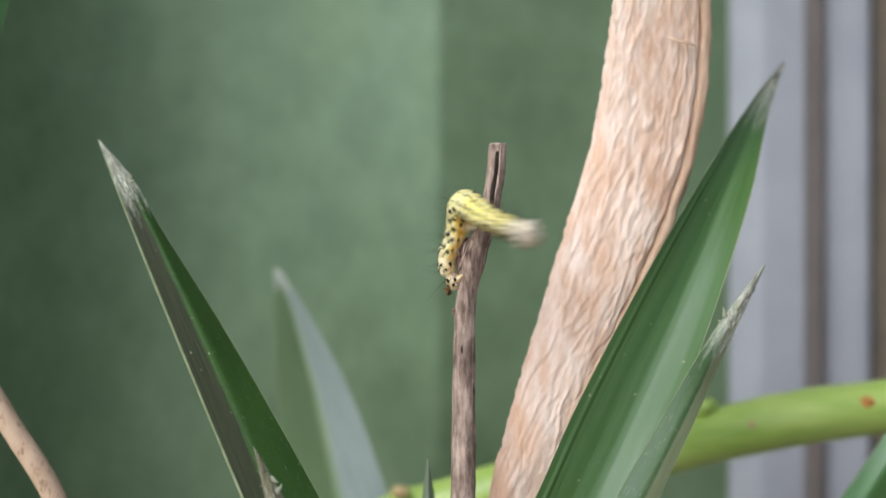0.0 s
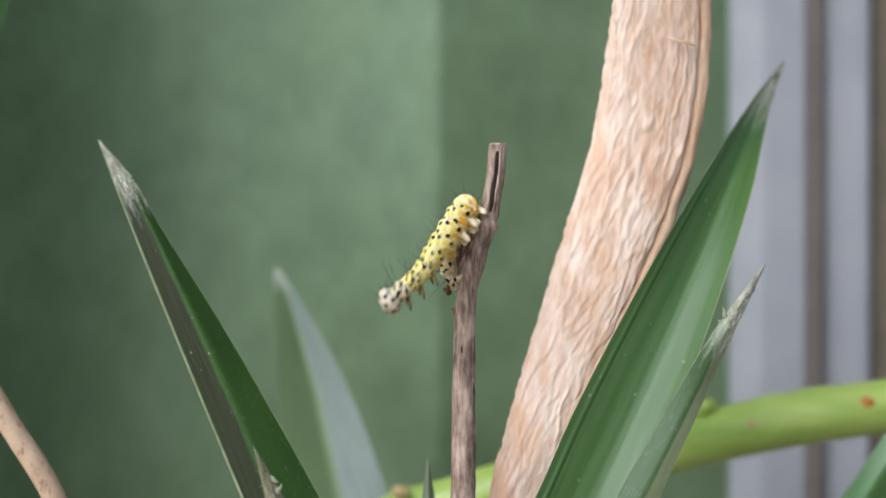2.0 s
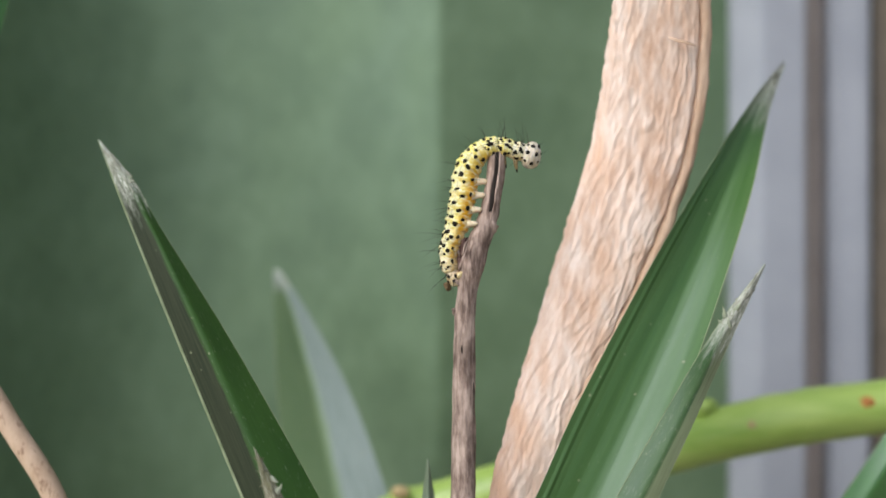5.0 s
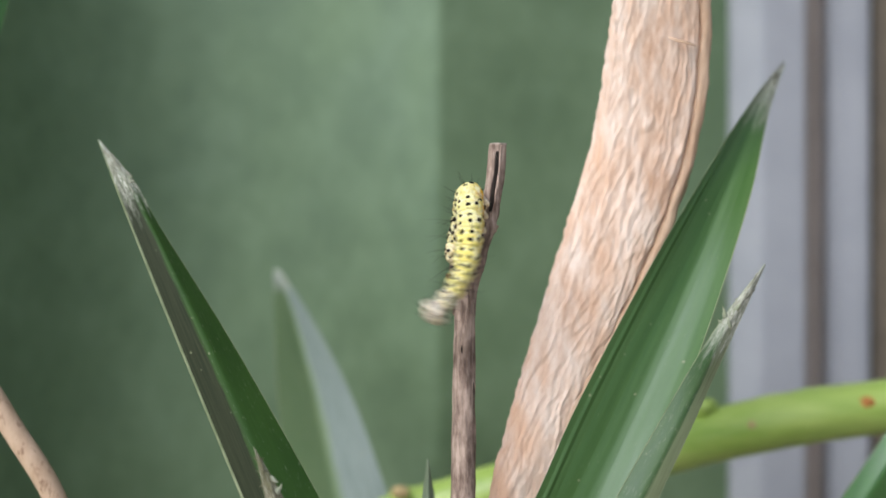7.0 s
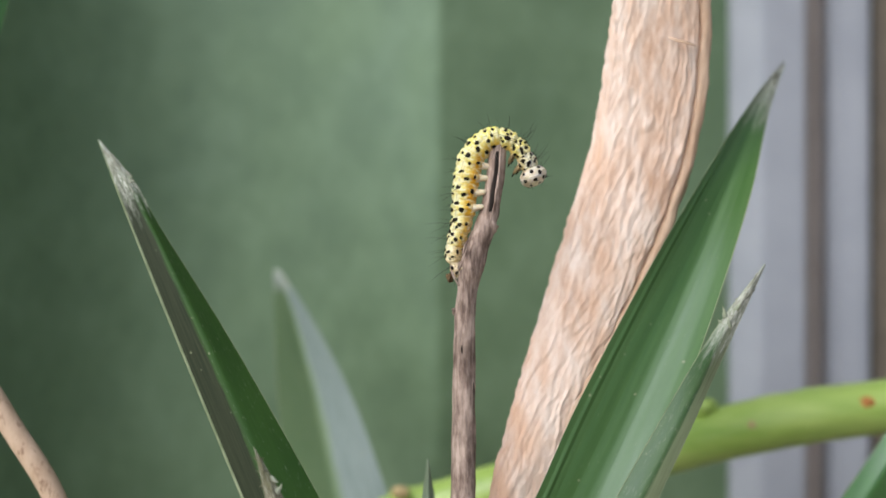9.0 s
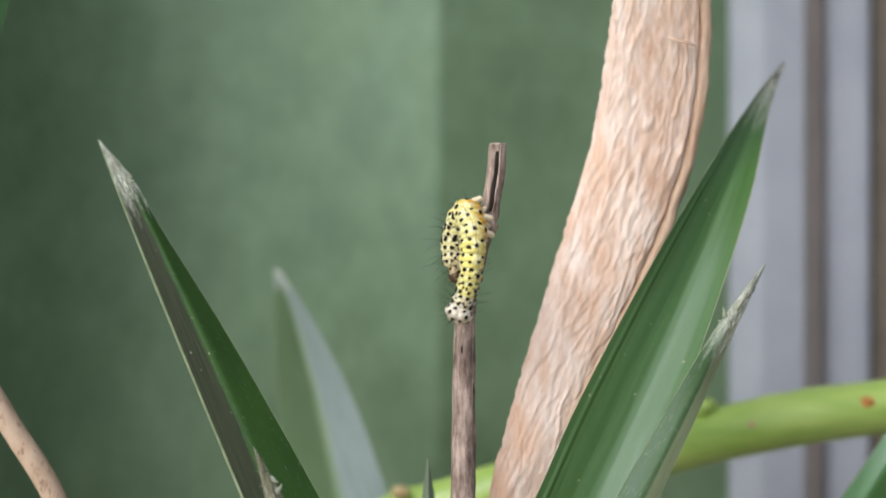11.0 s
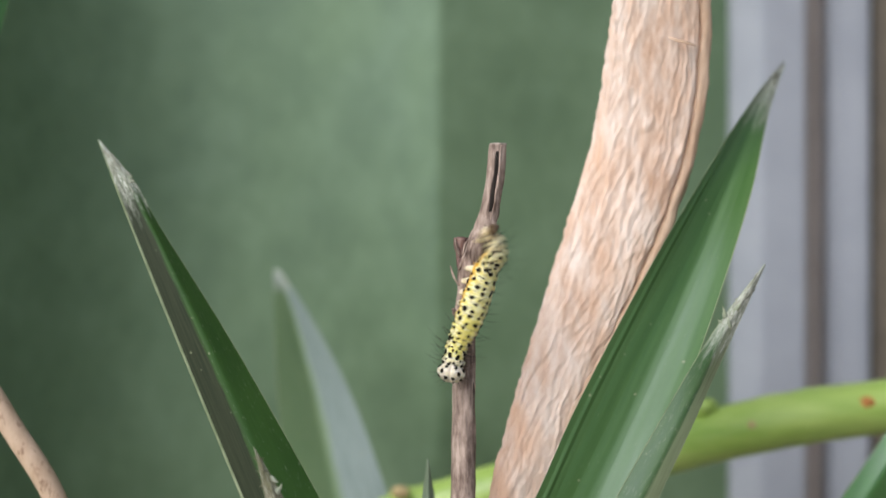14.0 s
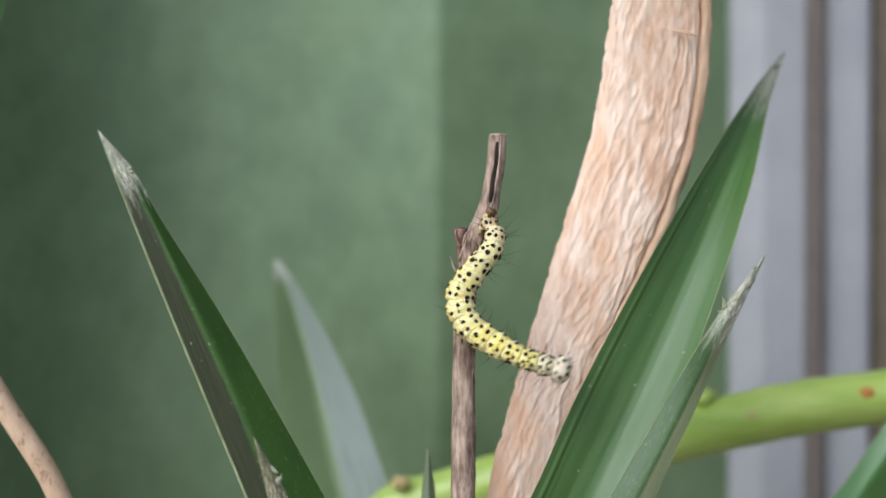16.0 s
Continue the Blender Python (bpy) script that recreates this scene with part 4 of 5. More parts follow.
def motions():
    bend(0, BACK, (0.0, -1.0, 0.3), [(1.8, 0.0, -5.6), (0.6, 0.0, -2.3), (2.3, 0.0, 2.7), (3.1, -3.0, 7.6), (7.7, -14.0, 5.0), (13.7, -20.0, 2.4)])
    bend(0.05, BACK, (-0.3, -0.8, 0.4), [(1.8, 0.0, -5.6), (0.6, 0.0, -2.3), (2.3, 0.0, 2.7), (3.0, -4.0, 7.8), (3.8, -18.0, 5.1), (5.7, -30.0, 1.8)])
    bend(0.1, BACK, (-0.7, -0.2, 0.5), [(1.8, 0.0, -5.6), (0.6, 0.0, -2.3), (2.3, 0.0, 2.7), (3.2, -3.0, 7.6), (1.7, -13.0, 5.4), (-1.7, -22.0, 2.2)])
    bend(0.2, BACK, (-0.5, -0.7, 0.3), [(1.8, 0.0, -5.6), (0.6, 0.0, -2.3), (2.3, 0.0, 2.7), (3.1, -2.0, 7.5), (5.1, -12.0, 9.7), (8.7, -22.0, 14.1)])
    bend(0.3, BACK, (0.0, -0.6, 0.8), [(1.8, 0.0, -5.6), (0.6, 0.0, -2.3), (2.3, 0.0, 2.7), (2.8, -1.0, 7.3), (3.5, -4.0, 9.9), (8.0, -9.0, 12.0), (15.2, -12.0, 13.5)])
    bend(0.35, BACK, (-0.5, -0.6, 0.6), [(1.8, 0.0, -5.6), (0.6, 0.0, -2.3), (2.3, 0.0, 2.7), (3.1, -1.0, 7.3), (3.0, -9.0, 11.1), (4.2, -18.0, 14.8), (5.9, -24.0, 17.9)])
    bend(0.4, BACK, (-1.0, 0.0, 0.0), [(1.8, 0.0, -5.6), (0.6, 0.0, -2.3), (2.3, 0.0, 2.7), (3.6, 0.0, 7.1), (3.1, -3.0, 10.9), (1.6, -8.0, 15.5), (0.2, -12.0, 20.3)])
    bend(0.5, BACK, (-1.0, -0.4, 0.0), [(1.8, 0.0, -5.6), (0.6, 0.0, -2.3), (2.3, 0.0, 2.7), (2.2, 0.0, 6.1), (2.4, 0.0, 11.1), (4.8, 0.0, 16.6), (8.2, 0.0, 22.3), (9.6, 0.0, 25.2)])
    bend(0.6, BACK, (-0.4, -0.4, 0.8), [(1.8, 0.0, -5.6), (0.6, 0.0, -2.3), (2.3, 0.0, 2.7), (2.2, 0.0, 6.1), (2.4, 0.0, 11.1), (4.6, 0.0, 16.4), (8.8, 0.0, 20.6), (12.6, 0.0, 22.9)])
    bend(0.8, BACK, (-0.4, -0.4, 0.8), [(1.8, 0.0, -5.6), (0.6, 0.0, -2.3), (2.3, 0.0, 2.7), (2.2, 0.0, 6.1), (2.4, 0.0, 11.1), (4.6, 0.0, 16.2), (9.1, 0.0, 19.9), (13.8, 0.0, 21.5)])
    bend(0.9, BACK, (0.0, -0.6, 0.8), [(1.8, 0.0, -5.6), (0.6, 0.0, -2.3), (2.3, 0.0, 2.7), (2.6, -1.0, 7.3), (4.7, -6.0, 11.3), (8.0, -14.0, 12.4), (11.6, -20.0, 13.0)])
    bend(1, BACK, (-0.3, -0.3, 0.9), [(1.8, 0.0, -5.6), (0.6, 0.0, -2.3), (2.3, 0.0, 2.7), (2.8, -2.0, 7.2), (4.3, -14.0, 8.3), (7.4, -30.0, 6.8)])
    bend(1.1, BACK, (0.0, -0.6, 0.8), [(1.8, 0.0, -5.6), (0.6, 0.0, -2.3), (2.3, 0.0, 2.7), (2.9, -1.0, 7.9), (6.9, -7.0, 9.2), (11.4, -12.0, 8.8), (16.4, -16.0, 8.1)])
    bend(1.2, BACK, (0.1, -0.9, 0.4), [(1.8, 0.0, -5.6), (0.6, 0.0, -2.3), (2.3, 0.0, 2.7), (2.8, -1.0, 7.7), (6.9, -5.0, 8.7), (13.1, -8.0, 6.5), (18.9, -10.0, 3.3)])
    bend(1.3, BACK, (0.0, -1.0, 0.3), [(1.8, 0.0, -5.6), (0.6, 0.0, -2.3), (2.3, 0.0, 2.7), (3.1, -2.0, 7.8), (7.9, -13.0, 6.5), (14.1, -20.0, 4.4)])
    bend(1.35, BACK, (-0.3, -0.8, 0.4), [(1.8, 0.0, -5.6), (0.6, 0.0, -2.3), (2.3, 0.0, 2.7), (3.1, -4.0, 7.8), (3.5, -18.0, 5.1), (5.7, -30.0, 2.2)])
    bend(1.4, BACK, (-0.6, -0.1, 0.8), [(1.8, 0.0, -5.6), (0.6, 0.0, -2.3), (2.3, 0.0, 2.7), (3.4, -3.0, 7.6), (2.0, -13.0, 5.4), (-1.7, -24.0, 2.9)])
    bend(1.5, BACK, (-0.6, -0.1, 0.8), [(1.8, 0.0, -5.6), (0.6, 0.0, -2.3), (2.3, 0.0, 2.7), (3.4, -3.0, 7.6), (2.3, -13.0, 4.8), (-1.2, -24.0, 2.2)])
    bend(1.6, BACK, (-0.2, -1.0, 0.0), [(1.8, 0.0, -5.6), (0.6, 0.0, -2.3), (2.3, 0.0, 2.7), (3.4, -3.0, 7.6), (3.7, -11.0, 3.9), (4.1, -16.0, -0.8), (3.4, -20.0, -5.6)])
    bend(1.7, BACK, (0.2, -1.0, 0.0), [(1.8, 0.0, -5.6), (0.6, 0.0, -2.3), (2.3, 0.0, 2.7), (3.4, -3.0, 7.6), (4.8, -8.0, 3.9), (7.4, -11.0, -1.3), (9.7, -13.0, -7.0)])
    bend(1.8, BACK, (0.2, -1.0, 0.0), [(1.8, 0.0, -5.6), (0.6, 0.0, -2.3), (2.3, 0.0, 2.7), (3.1, -2.0, 7.6), (5.2, -6.0, 3.7), (10.2, -8.0, -2.8), (14.3, -8.0, -9.1)])
    bend(1.9, BACK, (-0.1, -1.0, 0.0), [(1.8, 0.0, -5.6), (0.6, 0.0, -2.3), (2.3, 0.0, 2.7), (3.4, -3.0, 7.6), (4.2, -10.0, 3.9), (4.8, -14.0, -1.8), (4.2, -16.0, -7.3)])
    bend(2, BACK, (-0.6, -0.4, 0.6), [(1.8, 0.0, -5.6), (0.6, 0.0, -2.3), (2.3, 0.0, 2.7), (3.8, -2.0, 7.2), (0.6, -5.0, 2.5), (-3.9, -7.0, -4.1), (-9.3, -7.0, -8.9)])
    bend(2.1, BACK, (-0.3, -1.0, 0.1), [(1.8, 0.0, -5.6), (0.6, 0.0, -2.3), (2.3, 0.0, 2.7), (3.5, -3.0, 7.2), (2.3, -9.0, 1.1), (2.0, -10.0, -5.6), (0.6, -10.0, -12.6)])
    bend(2.2, BACK, (0.1, -1.0, 0.0), [(1.8, 0.0, -5.6), (0.6, 0.0, -2.3), (2.3, 0.0, 2.7), (3.5, -3.0, 7.4), (4.4, -8.0, 1.1), (6.3, -9.0, -5.7), (7.9, -9.0, -13.3)])
    bend(2.3, BACK, (0.1, -1.0, 0.0), [(1.8, 0.0, -5.6), (0.6, 0.0, -2.3), (2.3, 0.0, 2.7), (3.5, -3.0, 7.4), (4.4, -9.0, 3.0), (5.3, -12.0, -3.2), (4.8, -14.0, -9.7)])
    bend(2.4, BACK, (0.2, -1.0, 0.0), [(1.8, 0.0, -5.6), (0.6, 0.0, -2.3), (2.3, 0.0, 2.7), (3.2, -2.0, 7.4), (4.9, -8.0, 3.9), (7.6, -12.0, -0.8), (9.6, -15.0, -5.1)])
    bend(2.5, BACK, (0.2, -1.0, 0.1), [(1.8, 0.0, -5.6), (0.6, 0.0, -2.3), (2.3, 0.0, 2.7), (3.1, -2.0, 7.0), (7.2, -6.0, 4.0), (11.6, -9.0, -0.4), (15.3, -11.0, -4.5)])
    bend(2.6, BACK, (0.2, -1.0, 0.2), [(1.8, 0.0, -5.6), (0.6, 0.0, -2.3), (2.3, 0.0, 2.7), (3.1, -2.0, 7.2), (7.2, -5.0, 5.2), (14.2, -6.0, 0.9), (20.8, -6.0, -3.8)])
    bend(2.7, BACK, (0.2, -1.0, 0.2), [(1.8, 0.0, -5.6), (0.6, 0.0, -2.3), (2.3, 0.0, 2.7), (3.1, -2.0, 7.2), (7.2, -5.0, 5.2), (13.8, -6.0, 1.3), (20.0, -6.0, -3.5)])
    bend(2.75, BACK, (0.0, -1.0, 0.2), [(1.8, 0.0, -5.6), (0.6, 0.0, -2.3), (2.3, 0.0, 2.7), (3.2, -3.0, 7.6), (4.8, -14.0, 4.6), (6.8, -24.0, 0.1)])
    bend(2.8, BACK, (-0.2, -1.0, 0.3), [(1.8, 0.0, -5.6), (0.6, 0.0, -2.3), (2.3, 0.0, 2.7), (3.4, -3.0, 7.6), (3.2, -14.0, 4.8), (1.4, -24.0, -0.2)])
    bend(2.85, BACK, (-0.5, -0.3, 0.8), [(1.8, 0.0, -5.6), (0.6, 0.0, -2.3), (2.3, 0.0, 2.7), (3.6, -2.0, 7.4), (1.0, -14.0, 6.5), (-2.9, -22.0, 5.0)])
    bend(2.9, BACK, (-0.3, 0.6, 0.8), [(1.8, 0.0, -5.6), (0.6, 0.0, -2.3), (2.3, 0.0, 2.7), (4.0, -1.0, 6.9), (1.3, -6.0, 8.1), (-2.1, -12.0, 9.0), (-5.4, -15.0, 9.6)])
    bend(2.95, BACK, (-0.9, -0.2, 0.4), [(1.8, 0.0, -5.6), (0.6, 0.0, -2.3), (2.3, 0.0, 2.7), (3.1, -1.0, 6.6), (1.6, -5.0, 10.8), (0.6, -10.0, 15.8), (0.1, -14.0, 19.9)])
    bend(3, BACK, (-1.0, -0.4, 0.0), [(1.8, 0.0, -5.6), (0.6, 0.0, -2.3), (2.3, 0.0, 2.7), (2.2, 0.0, 5.6), (2.4, 0.0, 10.1), (4.8, 0.0, 15.9), (6.8, 0.0, 21.9), (7.6, 0.0, 25.4)])
    bend(3.04, BACK, (-1.0, -0.4, 0.0), [(1.8, 0.0, -5.6), (0.6, 0.0, -2.3), (2.3, 0.0, 2.7), (2.2, 0.0, 5.6), (2.4, 0.0, 10.1), (4.8, 0.0, 15.9), (6.8, 0.0, 21.9), (8.0, 0.0, 25.3)])
    bend(3.1, BACK, (-1.0, -0.4, 0.2), [(1.8, 0.0, -5.6), (0.6, 0.0, -2.3), (2.3, 0.0, 2.7), (2.1, 0.0, 6.1), (2.3, 0.0, 11.1), (4.6, 0.0, 16.6), (8.1, 0.0, 21.6), (10.6, 0.0, 24.2)])
    bend(3.2, BACK, (0.0, -0.3, 1.0), [(1.8, 0.0, -5.6), (0.6, 0.0, -2.3), (2.3, 0.0, 2.7), (2.4, 0.0, 8.1), (2.5, 0.0, 13.6), (4.2, 0.0, 17.5), (8.1, 0.0, 19.5), (14.0, 0.0, 19.4)])
    bend(3.4, BACK, (0.0, -0.3, 1.0), [(1.8, 0.0, -5.6), (0.6, 0.0, -2.3), (2.3, 0.0, 2.7), (2.8, 0.0, 8.1), (3.1, 0.0, 13.6), (4.2, 0.0, 17.7), (8.2, 0.0, 19.7), (13.4, 0.0, 18.9)])
    bend(3.6, BACK, (0.0, -0.3, 1.0), [(1.8, 0.0, -5.6), (0.6, 0.0, -2.3), (2.3, 0.0, 2.7), (3.3, 0.0, 9.1), (3.9, 0.0, 14.1), (4.8, 0.0, 17.9), (8.2, 0.0, 19.9), (12.9, 0.0, 18.5)])
    bend(4, BACK, (0.0, -0.3, 1.0), [(1.8, 0.0, -5.6), (0.6, 0.0, -2.3), (2.3, 0.0, 2.7), (3.5, 0.0, 7.1), (4.1, 0.0, 13.1), (4.8, 0.0, 17.9), (7.8, 0.0, 19.8), (13.1, 0.0, 19.5)])
    bend(4.2, BACK, (0.0, -0.3, 1.0), [(1.8, 0.0, -5.6), (0.6, 0.0, -2.3), (2.3, 0.0, 2.7), (3.4, 0.0, 7.1), (3.9, 0.0, 13.1), (4.8, 0.0, 17.3), (8.2, 0.0, 19.5), (13.8, 0.0, 18.7)])
    bend(4.6, BACK, (0.0, -0.3, 1.0), [(1.8, 0.0, -5.6), (0.6, 0.0, -2.3), (2.3, 0.0, 2.7), (2.9, 0.0, 7.1), (3.6, 0.0, 13.1), (4.8, 0.0, 17.3), (8.6, 0.0, 19.3), (15.1, 0.0, 17.3)])
    bend(5, BACK, (0.0, -0.3, 1.0), [(1.9, 0.0, -4.9), (0.9, 0.0, -1.4), (2.2, 0.0, 3.6), (3.4, 0.0, 9.6), (4.6, 0.0, 15.1), (8.6, 0.0, 18.1), (15.6, 0.0, 16.6)])
    bend(5.4, BACK, (0.0, -0.3, 1.0), [(2.2, 0.0, -4.1), (1.4, 0.0, -0.9), (2.6, 0.0, 3.9), (3.8, 0.0, 9.6), (4.8, 0.0, 15.1), (8.6, 0.0, 17.9), (16.6, 0.0, 15.6)])
    bend(5.8, BACK, (0.0, -0.4, 1.0), [(2.5, 0.0, -3.5), (1.9, 0.0, -0.4), (3.2, 0.0, 4.1), (3.8, 0.0, 9.6), (4.8, 0.0, 14.1), (8.9, -4.0, 16.3), (16.9, -8.0, 14.5)])
    bend(6.1, BACK, (0.0, -0.5, 0.9), [(2.5, 0.0, -3.5), (1.9, 0.0, -0.4), (3.2, 0.0, 4.1), (3.8, 0.0, 9.1), (5.3, -3.0, 12.4), (9.2, -8.0, 13.4), (15.5, -14.0, 12.4)])
    bend(6.3, BACK, (0.0, -0.6, 0.8), [(2.5, 0.0, -3.5), (1.9, 0.0, -0.4), (3.2, 0.0, 4.1), (3.6, -1.0, 9.3), (6.3, -9.0, 11.6), (12.0, -20.0, 10.7)])
    bend(6.35, BACK, (-0.2, 0.0, 1.0), [(2.5, 0.0, -3.5), (1.9, 0.0, -0.4), (3.2, 0.0, 4.1), (4.1, -2.0, 9.2), (3.5, -16.0, 8.9), (1.4, -30.0, 7.7)])
    bend(6.4, BACK, (-0.4, 0.3, 0.8), [(2.5, 0.0, -3.5), (1.9, 0.0, -0.4), (3.2, 0.0, 4.1), (5.0, 0.0, 9.3), (1.4, -5.0, 10.1), (-3.7, -9.0, 7.8), (-9.2, -10.0, 5.4)])
    bend(6.5, BACK, (-0.4, 0.1, 0.8), [(2.5, 0.0, -3.5), (1.9, 0.0, -0.4), (3.2, 0.0, 4.1), (5.4, 0.0, 9.3), (1.6, -4.0, 8.3), (-4.3, -7.0, 4.2), (-11.9, -8.0, -0.8)])
    bend(6.55, BACK, (-0.2, -0.7, 0.3), [(2.5, 0.0, -3.5), (1.9, 0.0, -0.4), (3.2, 0.0, 4.1), (4.5, -3.0, 9.4), (2.6, -12.0, 4.8), (1.0, -20.0, -0.8), (-0.8, -24.0, -5.2)])
    bend(6.6, BACK, (0.1, -1.0, 0.0), [(2.5, 0.0, -3.5), (1.9, 0.0, -0.4), (3.2, 0.0, 4.1), (4.0, -3.0, 9.4), (4.2, -8.0, 4.9), (6.3, -10.0, -0.9), (8.4, -11.0, -6.9)])
    bend(6.7, BACK, (0.1, -1.0, 0.0), [(2.5, 0.0, -3.5), (1.9, 0.0, -0.4), (3.2, 0.0, 4.1), (4.0, -3.0, 9.4), (4.6, -8.0, 4.9), (6.8, -9.0, -1.3), (8.9, -10.0, -8.2)])
    bend(6.8, BACK, (0.2, -1.0, 0.0), [(2.5, 0.0, -3.5), (1.9, 0.0, -0.4), (3.2, 0.0, 4.1), (3.8, -3.0, 9.4), (6.2, -6.0, 4.0), (10.2, -8.0, -2.8), (12.7, -9.0, -9.1)])
    bend(6.9, BACK, (0.1, -1.0, 0.0), [(2.5, 0.0, -3.5), (1.9, 0.0, -0.4), (3.2, 0.0, 4.1), (4.0, -3.0, 9.5), (5.6, -7.0, 4.0), (8.0, -9.0, -2.8), (9.0, -9.0, -11.0)])
    bend(7, BACK, (-0.2, -1.0, 0.0), [(2.5, 0.0, -3.5), (1.9, 0.0, -0.4), (3.2, 0.0, 4.1), (4.3, -3.0, 9.5), (4.6, -7.0, 4.0), (3.6, -9.0, -3.3), (1.5, -11.0, -7.5), (-1.5, -12.0, -10.7)])
    bend(7.1, BACK, (-0.4, -0.8, 0.3), [(2.5, 0.0, -3.5), (1.9, 0.0, -0.4), (3.2, 0.0, 4.1), (4.8, -2.0, 9.5), (3.0, -6.0, 5.0), (-1.3, -8.0, -1.8), (-7.5, -9.0, -7.0)])
    bend(7.2, BACK, (-0.5, -0.6, 0.5), [(2.5, 0.0, -3.5), (1.9, 0.0, -0.4), (3.2, 0.0, 4.1), (4.8, -2.0, 9.5), (1.6, -5.0, 4.0), (-3.3, -7.0, -2.8), (-8.9, -8.0, -7.2)])
    bend(7.3, BACK, (-0.4, -0.1, 0.8), [(2.5, 0.0, -3.5), (1.9, 0.0, -0.4), (3.2, 0.0, 4.1), (5.2, 0.0, 9.5), (1.6, -4.0, 7.2), (-4.8, -6.0, 2.5), (-13.0, -7.0, -0.6)])
    bend(7.4, BACK, (-0.2, 0.7, 0.3), [(2.5, 0.0, -3.5), (1.9, 0.0, -0.4), (3.2, 0.0, 4.1), (5.6, 0.0, 9.5), (1.6, -3.0, 10.9), (-6.3, -5.0, 11.3), (-16.7, -6.0, 10.5)])
    bend(7.5, BACK, (-0.1, 0.5, -0.8), [(2.5, 0.0, -3.5), (1.9, 0.0, -0.4), (3.2, 0.0, 4.1), (5.2, 0.0, 9.5), (2.3, 0.0, 12.0), (-3.9, 0.0, 13.7), (-9.4, 0.0, 14.7), (-15.0, 0.0, 11.6)])
    bend(7.6, BACK, (0.0, 0.5, -0.8), [(2.5, 0.0, -3.5), (1.9, 0.0, -0.4), (3.2, 0.0, 4.1), (5.2, 0.0, 9.5), (2.8, 0.0, 13.1), (-1.2, 0.0, 16.7), (-5.4, 0.0, 18.1), (-8.9, 0.0, 15.4)])
    bend(7.7, BACK, (0.0, 0.5, -0.8), [(2.5, 0.0, -3.5), (1.9, 0.0, -0.4), (3.2, 0.0, 4.1), (5.4, 0.0, 9.5), (1.8, 0.0, 15.1), (-3.2, 0.0, 19.5), (-6.6, 0.0, 20.7), (-11.2, 0.0, 20.0)])
    bend(7.8, BACK, (-0.6, 0.5, -0.4), [(2.5, 0.0, -3.5), (1.9, 0.0, -0.4), (3.2, 0.0, 4.1), (5.4, 0.0, 9.1), (3.4, 0.0, 14.1), (1.2, 0.0, 20.1), (-0.9, 0.0, 25.1), (-5.6, 0.0, 28.3)])
    bend(7.85, BACK, (-0.8, -0.4, 0.3), [(2.5, 0.0, -3.5), (1.9, 0.0, -0.4), (3.2, 0.0, 4.1), (4.2, 0.0, 9.1), (3.0, -4.0, 13.8), (3.4, -12.0, 19.0), (4.7, -18.0, 23.0)])
    bend(7.9, BACK, (-0.3, -0.6, 0.6), [(2.5, 0.0, -3.5), (1.9, 0.0, -0.4), (3.2, 0.0, 4.1), (3.8, 0.0, 9.1), (3.4, -2.0, 13.0), (5.1, -6.0, 15.2), (9.1, -12.0, 16.9), (14.9, -16.0, 18.5)])
    bend(8, BACK, (0.0, -0.5, 1.0), [(2.5, 0.0, -3.5), (1.9, 0.0, -0.4), (3.2, 0.0, 4.1), (2.8, 0.0, 7.6), (2.8, 0.0, 11.6), (5.3, -3.0, 13.5), (10.8, -6.0, 12.4), (19.2, -10.0, 9.4)])
    bend(8.1, BACK, (0.0, -0.4, 1.0), [(2.5, 0.0, -3.5), (1.9, 0.0, -0.4), (3.2, 0.0, 4.1), (2.9, 0.0, 8.1), (3.4, 0.0, 12.6), (6.5, -3.0, 14.1), (12.3, -5.0, 13.5), (19.0, -6.0, 12.4)])
    bend(8.2, BACK, (-0.1, -0.5, 1.0), [(2.5, 0.0, -3.5), (1.9, 0.0, -0.4), (3.2, 0.0, 4.1), (3.4, 0.0, 8.1), (3.8, 0.0, 12.1), (6.7, -4.0, 14.2), (11.1, -10.0, 14.8), (15.4, -15.0, 15.2)])
    bend(8.25, BACK, (-0.5, -0.5, 0.6), [(2.5, 0.0, -3.5), (1.9, 0.0, -0.4), (3.2, 0.0, 4.1), (3.6, 0.0, 8.6), (3.3, -4.0, 12.4), (3.8, -14.0, 14.6), (6.3, -24.0, 15.9)])
    bend(8.3, BACK, (-1.0, -0.2, 0.2), [(2.5, 0.0, -3.5), (1.9, 0.0, -0.4), (3.2, 0.0, 4.1), (4.1, 0.0, 8.9), (3.1, -6.0, 12.7), (2.4, -14.0, 15.1), (1.9, -20.0, 17.8)])
    bend(8.4, BACK, (-1.0, 0.2, 0.0), [(2.5, 0.0, -3.5), (1.9, 0.0, -0.4), (3.2, 0.0, 4.1), (4.6, 0.0, 9.1), (2.8, 0.0, 13.6), (0.1, -3.0, 19.3), (-2.9, -5.0, 25.2)])
    bend(8.45, BACK, (-0.8, -0.4, 0.4), [(2.5, 0.0, -3.5), (1.9, 0.0, -0.4), (3.2, 0.0, 4.1), (3.6, 0.0, 9.6), (2.8, -3.0, 14.4), (4.4, -8.0, 18.4), (7.6, -12.0, 21.3)])
    bend(8.5, BACK, (-0.2, -0.4, 0.9), [(2.5, 0.0, -3.5), (1.9, 0.0, -0.4), (3.2, 0.0, 4.1), (3.1, 0.0, 9.6), (3.4, 0.0, 14.1), (6.6, 0.0, 17.9), (12.1, 0.0, 19.4), (17.6, 0.0, 20.4)])
